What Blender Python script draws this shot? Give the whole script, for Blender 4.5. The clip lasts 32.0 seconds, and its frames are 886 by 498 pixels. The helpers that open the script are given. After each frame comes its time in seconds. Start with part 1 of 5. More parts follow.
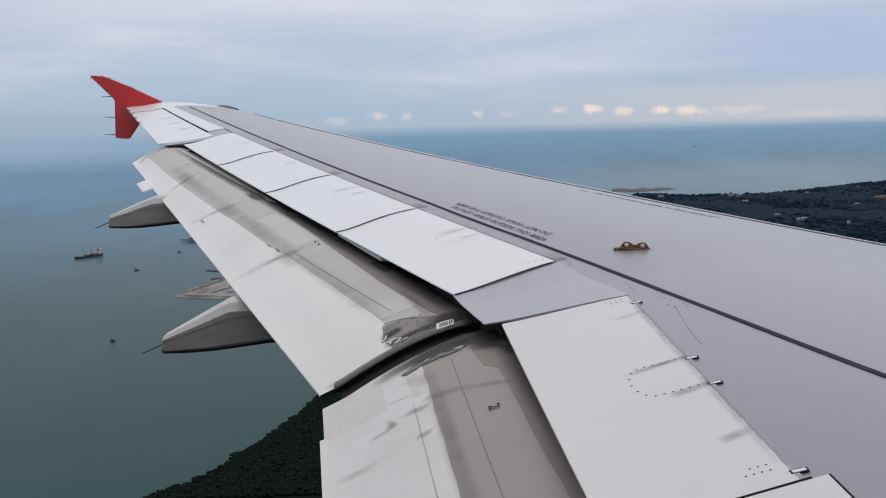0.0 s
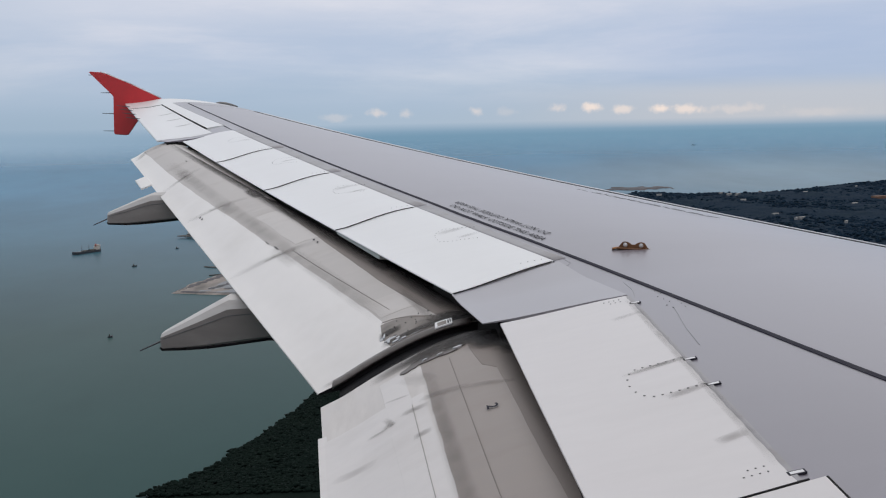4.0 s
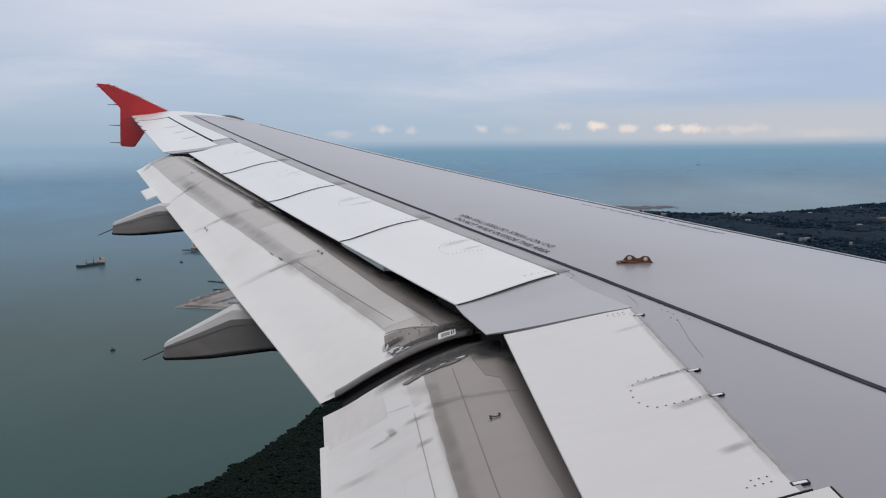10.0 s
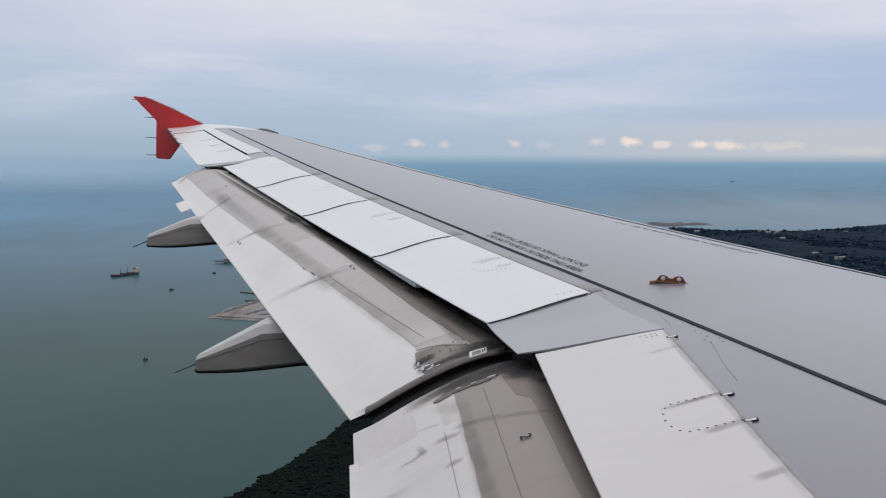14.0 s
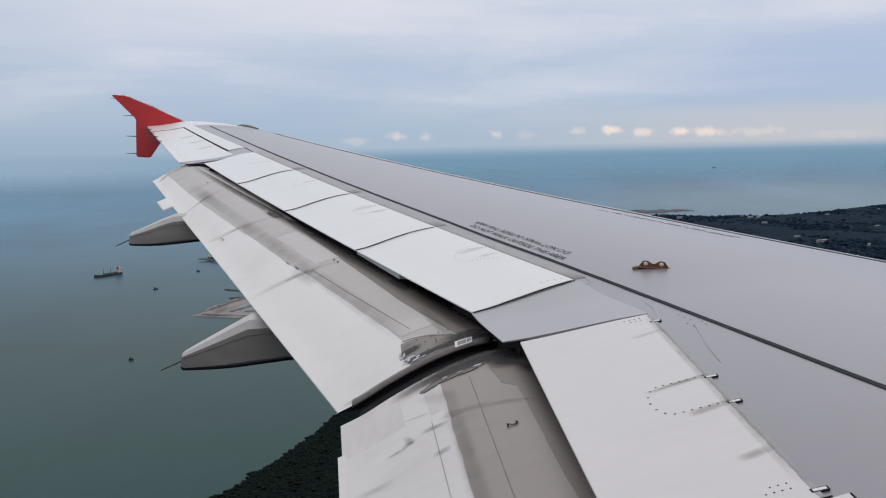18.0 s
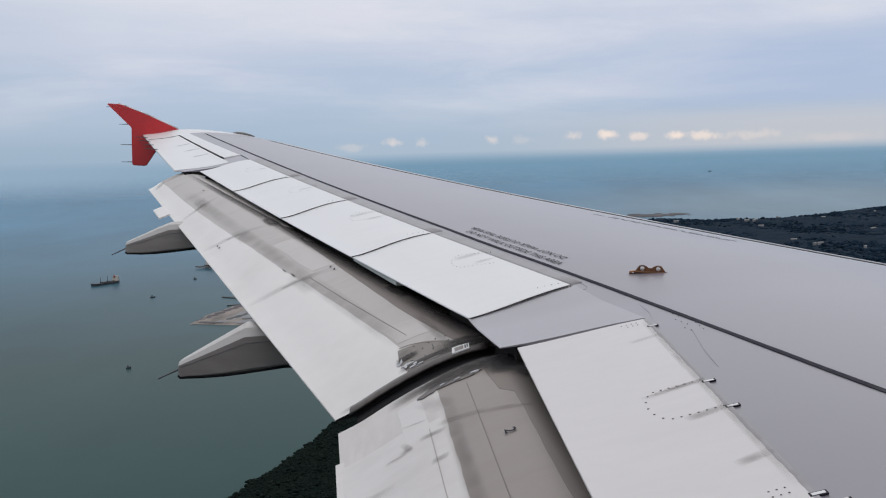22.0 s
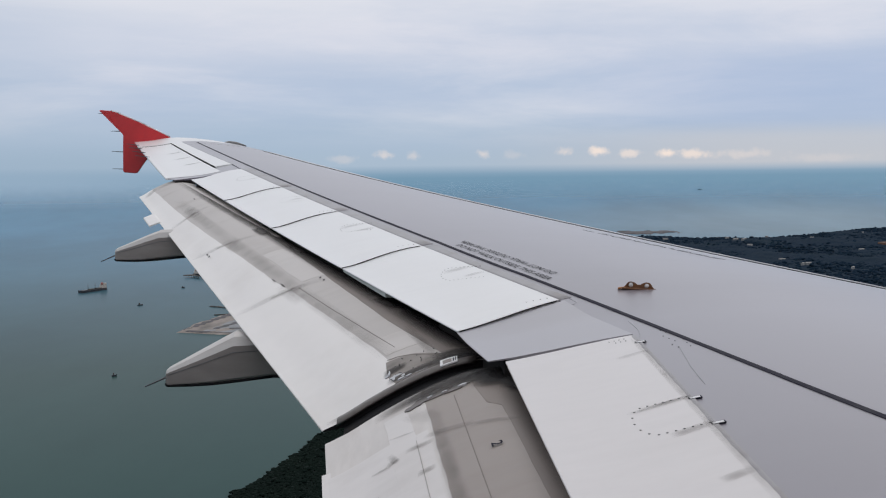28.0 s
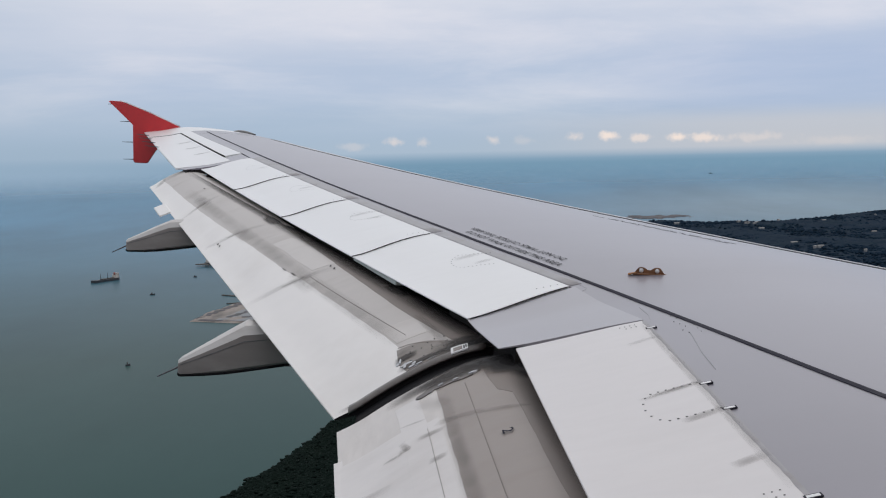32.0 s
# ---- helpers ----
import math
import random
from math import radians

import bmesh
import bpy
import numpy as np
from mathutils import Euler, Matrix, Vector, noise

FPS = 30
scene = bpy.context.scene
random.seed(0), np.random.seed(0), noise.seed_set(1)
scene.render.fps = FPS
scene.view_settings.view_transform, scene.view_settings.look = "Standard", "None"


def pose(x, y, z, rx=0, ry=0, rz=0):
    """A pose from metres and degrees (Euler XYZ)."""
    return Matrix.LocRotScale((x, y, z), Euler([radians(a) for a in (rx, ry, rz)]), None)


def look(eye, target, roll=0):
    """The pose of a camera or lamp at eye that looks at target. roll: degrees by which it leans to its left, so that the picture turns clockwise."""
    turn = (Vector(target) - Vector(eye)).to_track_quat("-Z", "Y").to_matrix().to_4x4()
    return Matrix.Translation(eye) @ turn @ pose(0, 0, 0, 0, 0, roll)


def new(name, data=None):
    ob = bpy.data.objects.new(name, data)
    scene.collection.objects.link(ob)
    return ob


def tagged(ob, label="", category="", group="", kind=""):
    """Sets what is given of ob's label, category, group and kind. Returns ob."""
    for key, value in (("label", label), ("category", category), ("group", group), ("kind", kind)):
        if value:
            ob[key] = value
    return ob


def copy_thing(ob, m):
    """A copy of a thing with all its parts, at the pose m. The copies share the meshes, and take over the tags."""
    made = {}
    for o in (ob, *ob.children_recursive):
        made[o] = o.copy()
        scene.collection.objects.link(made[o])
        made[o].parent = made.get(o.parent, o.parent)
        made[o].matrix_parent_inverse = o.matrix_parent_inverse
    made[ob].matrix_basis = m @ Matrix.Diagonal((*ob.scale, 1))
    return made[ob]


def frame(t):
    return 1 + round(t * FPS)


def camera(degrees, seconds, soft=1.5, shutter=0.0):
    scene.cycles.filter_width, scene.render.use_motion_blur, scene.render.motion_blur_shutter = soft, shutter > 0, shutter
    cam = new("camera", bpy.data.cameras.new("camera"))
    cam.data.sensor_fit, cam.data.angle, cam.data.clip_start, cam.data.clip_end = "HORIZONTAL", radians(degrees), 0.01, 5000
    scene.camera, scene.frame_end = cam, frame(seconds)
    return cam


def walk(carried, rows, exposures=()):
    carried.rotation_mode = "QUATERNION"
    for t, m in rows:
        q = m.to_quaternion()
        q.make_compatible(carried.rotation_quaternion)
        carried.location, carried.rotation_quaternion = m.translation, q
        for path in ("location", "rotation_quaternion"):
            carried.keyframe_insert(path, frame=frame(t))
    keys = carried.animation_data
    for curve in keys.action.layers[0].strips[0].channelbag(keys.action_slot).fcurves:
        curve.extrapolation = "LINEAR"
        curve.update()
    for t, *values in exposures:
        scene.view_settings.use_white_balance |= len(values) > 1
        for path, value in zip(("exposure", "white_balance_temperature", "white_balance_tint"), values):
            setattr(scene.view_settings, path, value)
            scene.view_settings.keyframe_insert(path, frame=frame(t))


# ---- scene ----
# ---- camera ----
cam = camera(43.88, 32.0, soft=1.15)
ROWS = [
    (0.0, -2.3541, 1.9868, 1.0485, 84.256, 1.440, -2.845),
    (0.5, -2.3556, 1.9852, 1.0472, 84.174, 1.063, -3.022),
    (1.0, -2.3559, 1.9852, 1.0515, 84.004, 0.976, -2.937),
    (1.5, -2.3499, 1.9943, 1.0492, 84.070, 1.204, -2.891),
    (2.0, -2.3569, 1.9799, 1.0535, 84.111, 1.060, -2.901),
    (2.5, -2.3565, 1.9886, 1.0484, 84.238, 0.860, -2.868),
    (3.0, -2.3552, 1.9861, 1.0494, 84.239, 1.066, -2.776),
    (3.5, -2.3582, 1.9852, 1.0555, 84.054, 1.089, -2.877),
    (5.5, -2.3529, 1.9834, 1.0534, 84.510, 1.298, -2.994),
    (6.0, -2.3554, 1.9821, 1.0608, 84.418, 1.285, -3.149),
    (6.5, -2.3521, 1.9817, 1.0544, 84.677, 1.196, -3.451),
    (7.0, -2.3546, 1.9813, 1.0556, 85.472, 1.532, -3.137),
    (7.5, -2.3565, 1.9785, 1.0552, 86.020, 1.461, -2.708),
    (8.0, -2.3668, 1.9768, 1.0439, 86.068, -0.303, -1.655),
    (8.5, -2.3560, 1.9887, 1.0368, 86.130, 0.276, -1.597),
    (9.0, -2.3516, 1.9823, 1.0322, 86.050, -0.699, -3.140),
    (9.5, -2.3552, 1.9834, 1.0302, 85.280, 0.693, -2.710),
    (10.0, -2.3594, 1.9805, 1.0309, 85.013, 0.521, -2.652),
    (10.5, -2.3624, 1.9832, 1.0474, 84.978, 0.004, -1.846),
    (11.0, -2.3631, 1.9846, 1.0447, 85.302, 0.410, -0.937),
    (11.5, -2.3614, 1.9839, 1.0414, 85.205, 0.485, -0.986),
    (12.0, -2.3634, 1.9856, 1.0369, 85.243, 0.222, -0.837),
    (12.5, -2.3645, 1.9865, 1.0386, 85.446, 0.626, -0.730),
    (13.0, -2.3603, 1.9882, 1.0408, 85.424, 0.683, -0.596),
    (13.5, -2.3606, 1.9800, 1.0445, 85.649, 0.799, -0.938),
    (14.0, -2.3617, 1.9877, 1.0456, 85.750, -0.060, -0.954),
    (14.5, -2.3586, 1.9844, 1.0392, 85.577, 0.614, -1.027),
    (16.5, -2.3618, 1.9815, 1.0409, 85.635, 1.320, -1.663),
    (17.0, -2.3589, 1.9850, 1.0393, 85.710, 1.788, -1.585),
    (17.5, -2.3567, 1.9797, 1.0428, 85.450, 1.542, -1.711),
    (18.0, -2.3581, 1.9778, 1.0389, 85.340, 1.245, -1.889),
    (18.5, -2.3611, 1.9792, 1.0382, 85.318, 1.579, -2.010),
    (19.0, -2.3592, 1.9849, 1.0350, 85.387, 1.412, -1.926),
    (19.5, -2.3551, 1.9833, 1.0389, 85.398, 1.323, -1.914),
    (20.0, -2.3525, 1.9726, 1.0529, 85.454, 1.394, -1.882),
    (20.5, -2.3636, 1.9892, 1.0329, 85.615, 1.286, -2.027),
    (21.0, -2.3557, 1.9762, 1.0419, 85.266, 2.167, -2.023),
    (21.5, -2.3584, 1.9942, 1.0375, 85.536, 1.611, -2.050),
    (22.0, -2.3552, 1.9835, 1.0402, 85.633, 1.715, -2.084),
    (22.5, -2.3550, 1.9821, 1.0439, 85.794, 1.249, -2.195),
    (23.0, -2.3551, 1.9902, 1.0315, 86.089, 1.161, -2.362),
    (23.5, -2.3566, 1.9812, 1.0422, 85.968, 1.298, -2.445),
    (24.0, -2.3588, 1.9766, 1.0386, 85.885, 1.022, -2.379),
    (24.5, -2.3560, 1.9815, 1.0382, 85.720, 0.835, -2.255),
    (25.0, -2.3579, 1.9900, 1.0310, 85.727, 0.117, -2.044),
    (25.5, -2.3500, 1.9871, 1.0421, 85.877, 0.706, -2.003),
    (27.5, -2.3563, 1.9786, 1.0466, 85.752, 0.770, -2.588),
    (28.0, -2.3594, 1.9665, 1.0400, 86.315, 0.596, -2.562),
    (28.5, -2.3544, 1.9705, 1.0448, 86.167, 1.017, -2.472),
    (29.0, -2.3557, 1.9635, 1.0467, 85.898, 1.151, -2.471),
    (29.5, -2.3552, 1.9713, 1.0440, 85.738, 1.132, -2.453),
    (30.0, -2.3503, 1.9761, 1.0426, 85.782, 1.010, -2.313),
    (30.5, -2.3538, 1.9768, 1.0500, 85.794, 1.461, -2.267),
    (31.0, -2.3527, 1.9669, 1.0550, 85.745, 1.407, -2.115),
    (31.5, -2.3486, 1.9724, 1.0522, 85.633, 1.383, -2.090),
    (32.0, -2.3533, 1.9697, 1.0434, 85.625, 1.219, -2.031),]
walk(cam, [(r[0], pose(*r[1:])) for r in ROWS])

# ---- world, sun ----
EYE = Vector((-2.356, 1.982, 1.04))
world = bpy.data.worlds.new("world")
scene.world = world
world.use_nodes = True
wn, wl = world.node_tree.nodes, world.node_tree.links
wn.clear()


def wnode(kind, **values):
    n = wn.new(kind)
    for key, value in values.items():
        n.inputs[key].default_value = value
    return n


def wmath(op, a, b=None, clamp=False):
    n = wn.new("ShaderNodeMath")
    n.operation, n.use_clamp = op, clamp
    for k, v in enumerate((a, b)):
        if v is None:
            continue
        if isinstance(v, (int, float)):
            n.inputs[k].default_value = v
        else:
            wl.new(v, n.inputs[k])
    return n.outputs[0]


def wmix(fac, a, b, mode="MIX"):
    n = wn.new("ShaderNodeMix")
    n.data_type, n.blend_type = "RGBA", mode
    for k, v in ((0, fac), (6, a), (7, b)):
        if isinstance(v, (int, float)):
            n.inputs[k].default_value = v
        elif isinstance(v, tuple):
            n.inputs[k].default_value = (*v, 1)
        else:
            wl.new(v, n.inputs[k])
    return n.outputs[2]


def wramp(fac, stops):
    n = wn.new("ShaderNodeValToRGB")
    n.color_ramp.interpolation = "EASE"
    el = n.color_ramp.elements
    while len(el) < len(stops):
        el.new(0.5)
    for e, (p, c) in zip(el, stops):
        e.position, e.color = p, (*c, 1) if isinstance(c, tuple) else (c, c, c, 1)
    wl.new(fac, n.inputs[0])
    return n.outputs[0]


coord = wn.new("ShaderNodeTexCoord").outputs["Generated"]
axes = wn.new("ShaderNodeSeparateXYZ")
wl.new(coord, axes.inputs[0])
SUN_UP, SUN_ROUND = radians(58), radians(40)
sky = wn.new("ShaderNodeTexSky")
sky.sky_type, sky.sun_disc, sky.sun_elevation, sky.sun_rotation = "NISHITA", False, SUN_UP, SUN_ROUND
height = wmath("MULTIPLY", axes.outputs[2], 1.0)
# overcast deck: lavender white above, blue grey belt over the sea
deck = wramp(wmath("ADD", height, 0.0), [(0.0, (0.17, 0.315, 0.45)), (0.004, (0.22, 0.36, 0.50)), (0.0115, (0.40, 0.51, 0.64)), (0.035, (0.40, 0.51, 0.66)), (0.075, (0.47, 0.56, 0.72)),
                                         (0.12, (0.64, 0.68, 0.79)), (0.17, (0.74, 0.76, 0.83)), (0.5, (0.86, 0.865, 0.875)), (1.0, (0.90, 0.90, 0.905))])


def streaks(scale, stretch, detail, low, high, off):
    m = wn.new("ShaderNodeMapping")
    m.inputs["Scale"].default_value = (scale, scale, scale * stretch)
    m.inputs["Location"].default_value = off
    m.inputs["Rotation"].default_value = (0, 0.012, 0)
    wl.new(coord, m.inputs[0])
    n = wnode("ShaderNodeTexNoise", Scale=1.0, Detail=detail, Roughness=0.62, Distortion=0.35)
    wl.new(m.outputs[0], n.inputs["Vector"])
    return wramp(n.outputs["Fac"], [(low, 0.0), (high, 1.0)])


wide = streaks(2.0, 6.0, 6.0, 0.40, 0.72, (1.3, 0.2, 4.1))
fine = streaks(4.5, 5.0, 7.0, 0.45, 0.80, (7.7, 3.1, 0.9))
veil = streaks(1.3, 8.0, 5.0, 0.42, 0.74, (0.2, 5.5, 9.3))
aloft = wramp(height, [(0.02, 0.0), (0.06, 0.8), (0.2, 1.0)])
deck = wmix(wmath("MULTIPLY", wmath("MULTIPLY", wide, aloft), 0.60), deck, (0.80, 0.80, 0.86))
deck = wmix(wmath("MULTIPLY", wmath("MULTIPLY", veil, aloft), 0.5), deck, (0.40, 0.50, 0.68))
deck = wmix(wmath("MULTIPLY", wmath("MULTIPLY", fine, aloft), 0.36), deck, (0.92, 0.87, 0.90))
# bluer belt ahead of the wing, greyer one off the tip
belt = wramp(axes.outputs[0], [(0.10, 0.0), (0.32, 1.0)])
deck = wmix(wmath("MULTIPLY", wmath("MULTIPLY", belt, wramp(height, [(0.03, 0.0), (0.05, 1.0), (0.085, 1.0), (0.125, 0.0)])), 0.5), deck, (0.38, 0.48, 0.70))
tipward = wramp(wmath("MULTIPLY", axes.outputs[0], -1.0), [(0.20, 0.0), (0.40, 1.0)])
deck = wmix(wmath("MULTIPLY", wmath("MULTIPLY", tipward, wramp(height, [(0.0, 0.4), (0.05, 1.0), (0.13, 0.8), (0.22, 0.0)])), 0.35), deck, (0.40, 0.50, 0.63))
# pale warm band low over the sea ahead of the wing
ahead = wramp(axes.outputs[0], [(0.02, 0.0), (0.34, 1.0)])
low_band = wramp(height, [(0.003, 0.0), (0.013, 0.85), (0.03, 0.75), (0.05, 0.0)])
deck = wmix(wmath("MULTIPLY", wmath("MULTIPLY", low_band, ahead), 0.75), deck, (0.62, 0.60, 0.62))
# bluer haze over the sea off the tip
seaward = wramp(wmath("ADD", axes.outputs[0], 0.4), [(0.08, 1.0), (0.42, 0.0)])
deck = wmix(wmath("MULTIPLY", seaward, wramp(height, [(0.0, 0.9), (0.012, 0.6), (0.045, 0.0)])), deck, (0.31, 0.435, 0.575))
# sunlit cumulus tops in a row near the horizon: bearing, elevation, half width, glow
PUFFS = ((-2.6, 1.03, 0.8, 0.19), (-0.5, 1.24, 0.6, 0.42), (1, 1.16, 0.5, 0.30), (4.7, 1.25, 0.5, 0.38), (6.3, 1.16, 0.8, 0.13), (8.9, 1.28, 0.55, 0.42), (10.6, 1.31, 0.6, 0.72), (12.2, 1.19, 0.65, 0.51), (14.1, 1.18, 0.7, 0.77), (15.4, 1.13, 1, 0.59), (18, 1.06, 2, 0.24), (21.7, 0.81, 2.5, 0.12))
wob = wnode("ShaderNodeTexNoise", Scale=85.0, Detail=5.0, Roughness=0.6)
wl.new(coord, wob.inputs["Vector"])
glow = None
for bearing, up, half, power in PUFFS:
    b, u = radians(bearing), radians(up)
    sub = wn.new("ShaderNodeVectorMath")
    sub.operation = "SUBTRACT"
    wl.new(coord, sub.inputs[0])
    sub.inputs[1].default_value = (math.sin(b) * math.cos(u), math.cos(b) * math.cos(u), math.sin(u))
    mul = wn.new("ShaderNodeVectorMath")
    mul.operation = "MULTIPLY"
    wl.new(sub.outputs[0], mul.inputs[0])
    k = 1 / radians(half)
    mul.inputs[1].default_value = (k, k, 1 / radians(0.30))
    ln = wn.new("ShaderNodeVectorMath")
    ln.operation = "LENGTH"
    wl.new(mul.outputs[0], ln.inputs[0])
    far = wmath("ADD", ln.outputs["Value"], wmath("MULTIPLY", wmath("SUBTRACT", wob.outputs["Fac"], 0.5), 2.4))
    puff = wmath("MULTIPLY", wramp(far, [(0.0, 1.0), (1.1, 0.0)]), power)
    glow = puff if glow is None else wmath("MAXIMUM", glow, puff)
deck = wmix(glow, deck, (1.06, 0.87, 0.75))
faint = wmix(1.0, sky.outputs[0], (0.08, 0.08, 0.08), "MULTIPLY")
whole = wmix(0.93, faint, deck)
back = wnode("ShaderNodeBackground", Strength=1.0)
wl.new(whole, back.inputs[0])
wl.new(back.outputs[0], wn.new("ShaderNodeOutputWorld").inputs[0])

sun = new("sun", bpy.data.lights.new("sun", "SUN"))
sun.data.energy, sun.data.angle, sun.data.color = 0.3, radians(25), (1.0, 0.95, 0.9)
sun_dir = Vector((math.sin(SUN_ROUND) * math.cos(SUN_UP), math.cos(SUN_ROUND) * math.cos(SUN_UP), math.sin(SUN_UP)))
sun.matrix_world = look(sun_dir * 50, (0, 0, 0))

# ---- materials ----


def material(name, colour, rough=0.5, metal=0.0, vary=0.06, grain=14.0, stain=None, stain_scale=1.2, stain_amount=0.0, stretch=(1, 1, 1), bump=0.0, bump_scale=60.0, coat=0.0,
             island=0.0, spec=0.5, rough_vary=0.07):
    """A surface with fine grain, broad blotches and an optional stain colour, in metres of the thing itself."""
    m = bpy.data.materials.new(name)
    m.use_nodes = True
    n, l = m.node_tree.nodes, m.node_tree.links
    b = n["Principled BSDF"]
    b.inputs["Metallic"].default_value = metal
    b.inputs["Coat Weight"].default_value = coat
    b.inputs["Coat Roughness"].default_value = 0.28
    b.inputs["Coat IOR"].default_value = 1.75
    b.inputs["Specular IOR Level"].default_value = spec
    tc = n.new("ShaderNodeTexCoord").outputs["Object"]
    mp = n.new("ShaderNodeMapping")
    mp.inputs["Scale"].default_value = stretch
    l.new(tc, mp.inputs[0])

    def tex(scale, detail, src):
        t = n.new("ShaderNodeTexNoise")
        t.inputs["Scale"].default_value, t.inputs["Detail"].default_value, t.inputs["Roughness"].default_value = scale, detail, 0.6
        l.new(src, t.inputs["Vector"])
        return t.outputs["Fac"]

    def ramp(fac, a, b2, lo=0.0, hi=1.0):
        r = n.new("ShaderNodeMapRange")
        r.inputs["From Min"].default_value, r.inputs["From Max"].default_value = a, b2
        r.inputs["To Min"].default_value, r.inputs["To Max"].default_value = lo, hi
        l.new(fac, r.inputs[0])
        return r.outputs[0]

    def mix(fac, a, c, mode="MIX"):
        x = n.new("ShaderNodeMix")
        x.data_type, x.blend_type = "RGBA", mode
        for k, v in ((0, fac), (6, a), (7, c)):
            if isinstance(v, (int, float)):
                x.inputs[k].default_value = v
            elif isinstance(v, tuple):
                x.inputs[k].default_value = (*v, 1)
            else:
                l.new(v, x.inputs[k])
        return x.outputs[2]

    fine_f, broad = tex(grain, 6, mp.outputs[0]), tex(stain_scale, 5, mp.outputs[0])
    dark, light = tuple(c * (1 - vary) for c in colour), tuple(min(1, c * (1 + vary)) for c in colour)
    col = mix(ramp(fine_f, 0.3, 0.7), dark, light)
    col = mix(ramp(tex(stain_scale * 0.5, 3, tc), 0.35, 0.7, 0, 0.5), col, tuple(c * (1 - vary * 1.5) for c in colour))
    if stain:
        col = mix(ramp(broad, 0.5, 0.74, 0, stain_amount), col, stain)
    if island:
        g = n.new("ShaderNodeNewGeometry").outputs["Random Per Island"]
        col = mix(ramp(g, 0, 1, 0, island), col, tuple(c * 1.9 for c in colour))
    l.new(col, b.inputs["Base Color"])
    l.new(ramp(fine_f, 0.3, 0.7, max(0.02, rough - rough_vary), min(1, rough + rough_vary)), b.inputs["Roughness"])
    if bump:
        bp = n.new("ShaderNodeBump")
        bp.inputs["Strength"].default_value = bump
        bp.inputs["Distance"].default_value = 0.6 / bump_scale
        l.new(tex(bump_scale, 4, mp.outputs[0]), bp.inputs["Height"])
        l.new(bp.outputs[0], b.inputs["Normal"])
    return m


GREY = material("grey_wing_paint", (0.197, 0.184, 0.221), 0.42, vary=0.04, grain=9, stain=(0.168, 0.156, 0.190), stain_scale=0.9, stain_amount=0.6, stretch=(0.35, 1.6, 1), coat=0.9, rough_vary=0.02)
# GREY brightened for one panel: its extra light is put into the colour
LIT_GREY = material("lit_grey_panel", (0.325, 0.315, 0.35), 0.42, vary=0.035, grain=9, stain=(0.295, 0.285, 0.315), stain_scale=0.9, stain_amount=0.5, stretch=(0.35, 1.6, 1), coat=0.9, rough_vary=0.02)
WHITE = material("white_panel_paint", (0.80, 0.805, 0.81), 0.42, vary=0.02, grain=12, stain=(0.73, 0.735, 0.74), stain_scale=1.6, stain_amount=0.3, stretch=(0.5, 1.8, 1), coat=0.6, rough_vary=0.02)
# inboard copy of WHITE: warmer, and dimmed by shade put into the colour
INNER_WHITE = material("dimmed_warm_white_panel", (0.69, 0.665, 0.665), 0.45, vary=0.025, grain=12, stain=(0.61, 0.585, 0.58), stain_scale=1.8, stain_amount=0.4, stretch=(0.5, 1.8, 1), coat=0.4, rough_vary=0.02)
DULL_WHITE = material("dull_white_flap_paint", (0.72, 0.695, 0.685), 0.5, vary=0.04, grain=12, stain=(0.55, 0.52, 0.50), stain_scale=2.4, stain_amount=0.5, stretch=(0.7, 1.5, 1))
FLAP_WHITE = material("weathered_white_flap_paint", (0.83, 0.81, 0.795), 0.45, vary=0.025, grain=6, stain=(0.66, 0.63, 0.60), stain_scale=1.3, stain_amount=0.4, stretch=(1.2, 1.0, 1))
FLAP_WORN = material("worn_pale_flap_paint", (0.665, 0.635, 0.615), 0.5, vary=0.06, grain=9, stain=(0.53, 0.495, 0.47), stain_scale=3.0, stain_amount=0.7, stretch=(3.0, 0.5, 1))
BARE = material("bare_grey_flap_nose", (0.525, 0.495, 0.475), 0.42, vary=0.07, grain=10, stain=(0.37, 0.335, 0.31), stain_scale=1.7, stain_amount=0.7, stretch=(0.5, 2.0, 1))
BROWN = material("dirty_brown_flap_nose", (0.325, 0.285, 0.262), 0.45, vary=0.06, grain=10, stain=(0.26, 0.225, 0.205), stain_scale=1.7, stain_amount=0.6, stretch=(0.5, 2.0, 1))
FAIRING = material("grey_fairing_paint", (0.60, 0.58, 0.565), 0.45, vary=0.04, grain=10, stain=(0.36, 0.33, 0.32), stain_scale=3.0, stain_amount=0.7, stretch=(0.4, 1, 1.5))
# darker than FAIRING: grime plus the side's shade put into the colour
FAIRING_SIDE = material("shaded_sooty_fairing_side", (0.30, 0.27, 0.26), 0.5, vary=0.08, grain=10, stain=(0.44, 0.41, 0.39), stain_scale=4.0, stain_amount=0.6, stretch=(0.4, 1, 1.5), spec=0.3)
RED = material("red_fence_paint", (0.62, 0.024, 0.030), 0.4, vary=0.10, grain=8, stain=(0.46, 0.018, 0.021), stain_scale=2.5, stain_amount=0.5, coat=0.1)
BLACK = material("black_line_paint", (0.021, 0.020, 0.034), 0.65, vary=0.2, grain=30, stain=(0.06, 0.06, 0.07), stain_scale=6, stain_amount=0.4, spec=0.12)
LETTER = material("dark_letter_paint", (0.07, 0.07, 0.08), 0.6, vary=0.2, grain=40, stain=(0.25, 0.25, 0.27), stain_scale=9, stain_amount=0.6, spec=0.12)
SEAL = material("black_rubber_seal", (0.012, 0.012, 0.014), 0.75, vary=0.3, grain=30, stain=(0.035, 0.032, 0.03), stain_scale=4, stain_amount=0.6, spec=0.12)
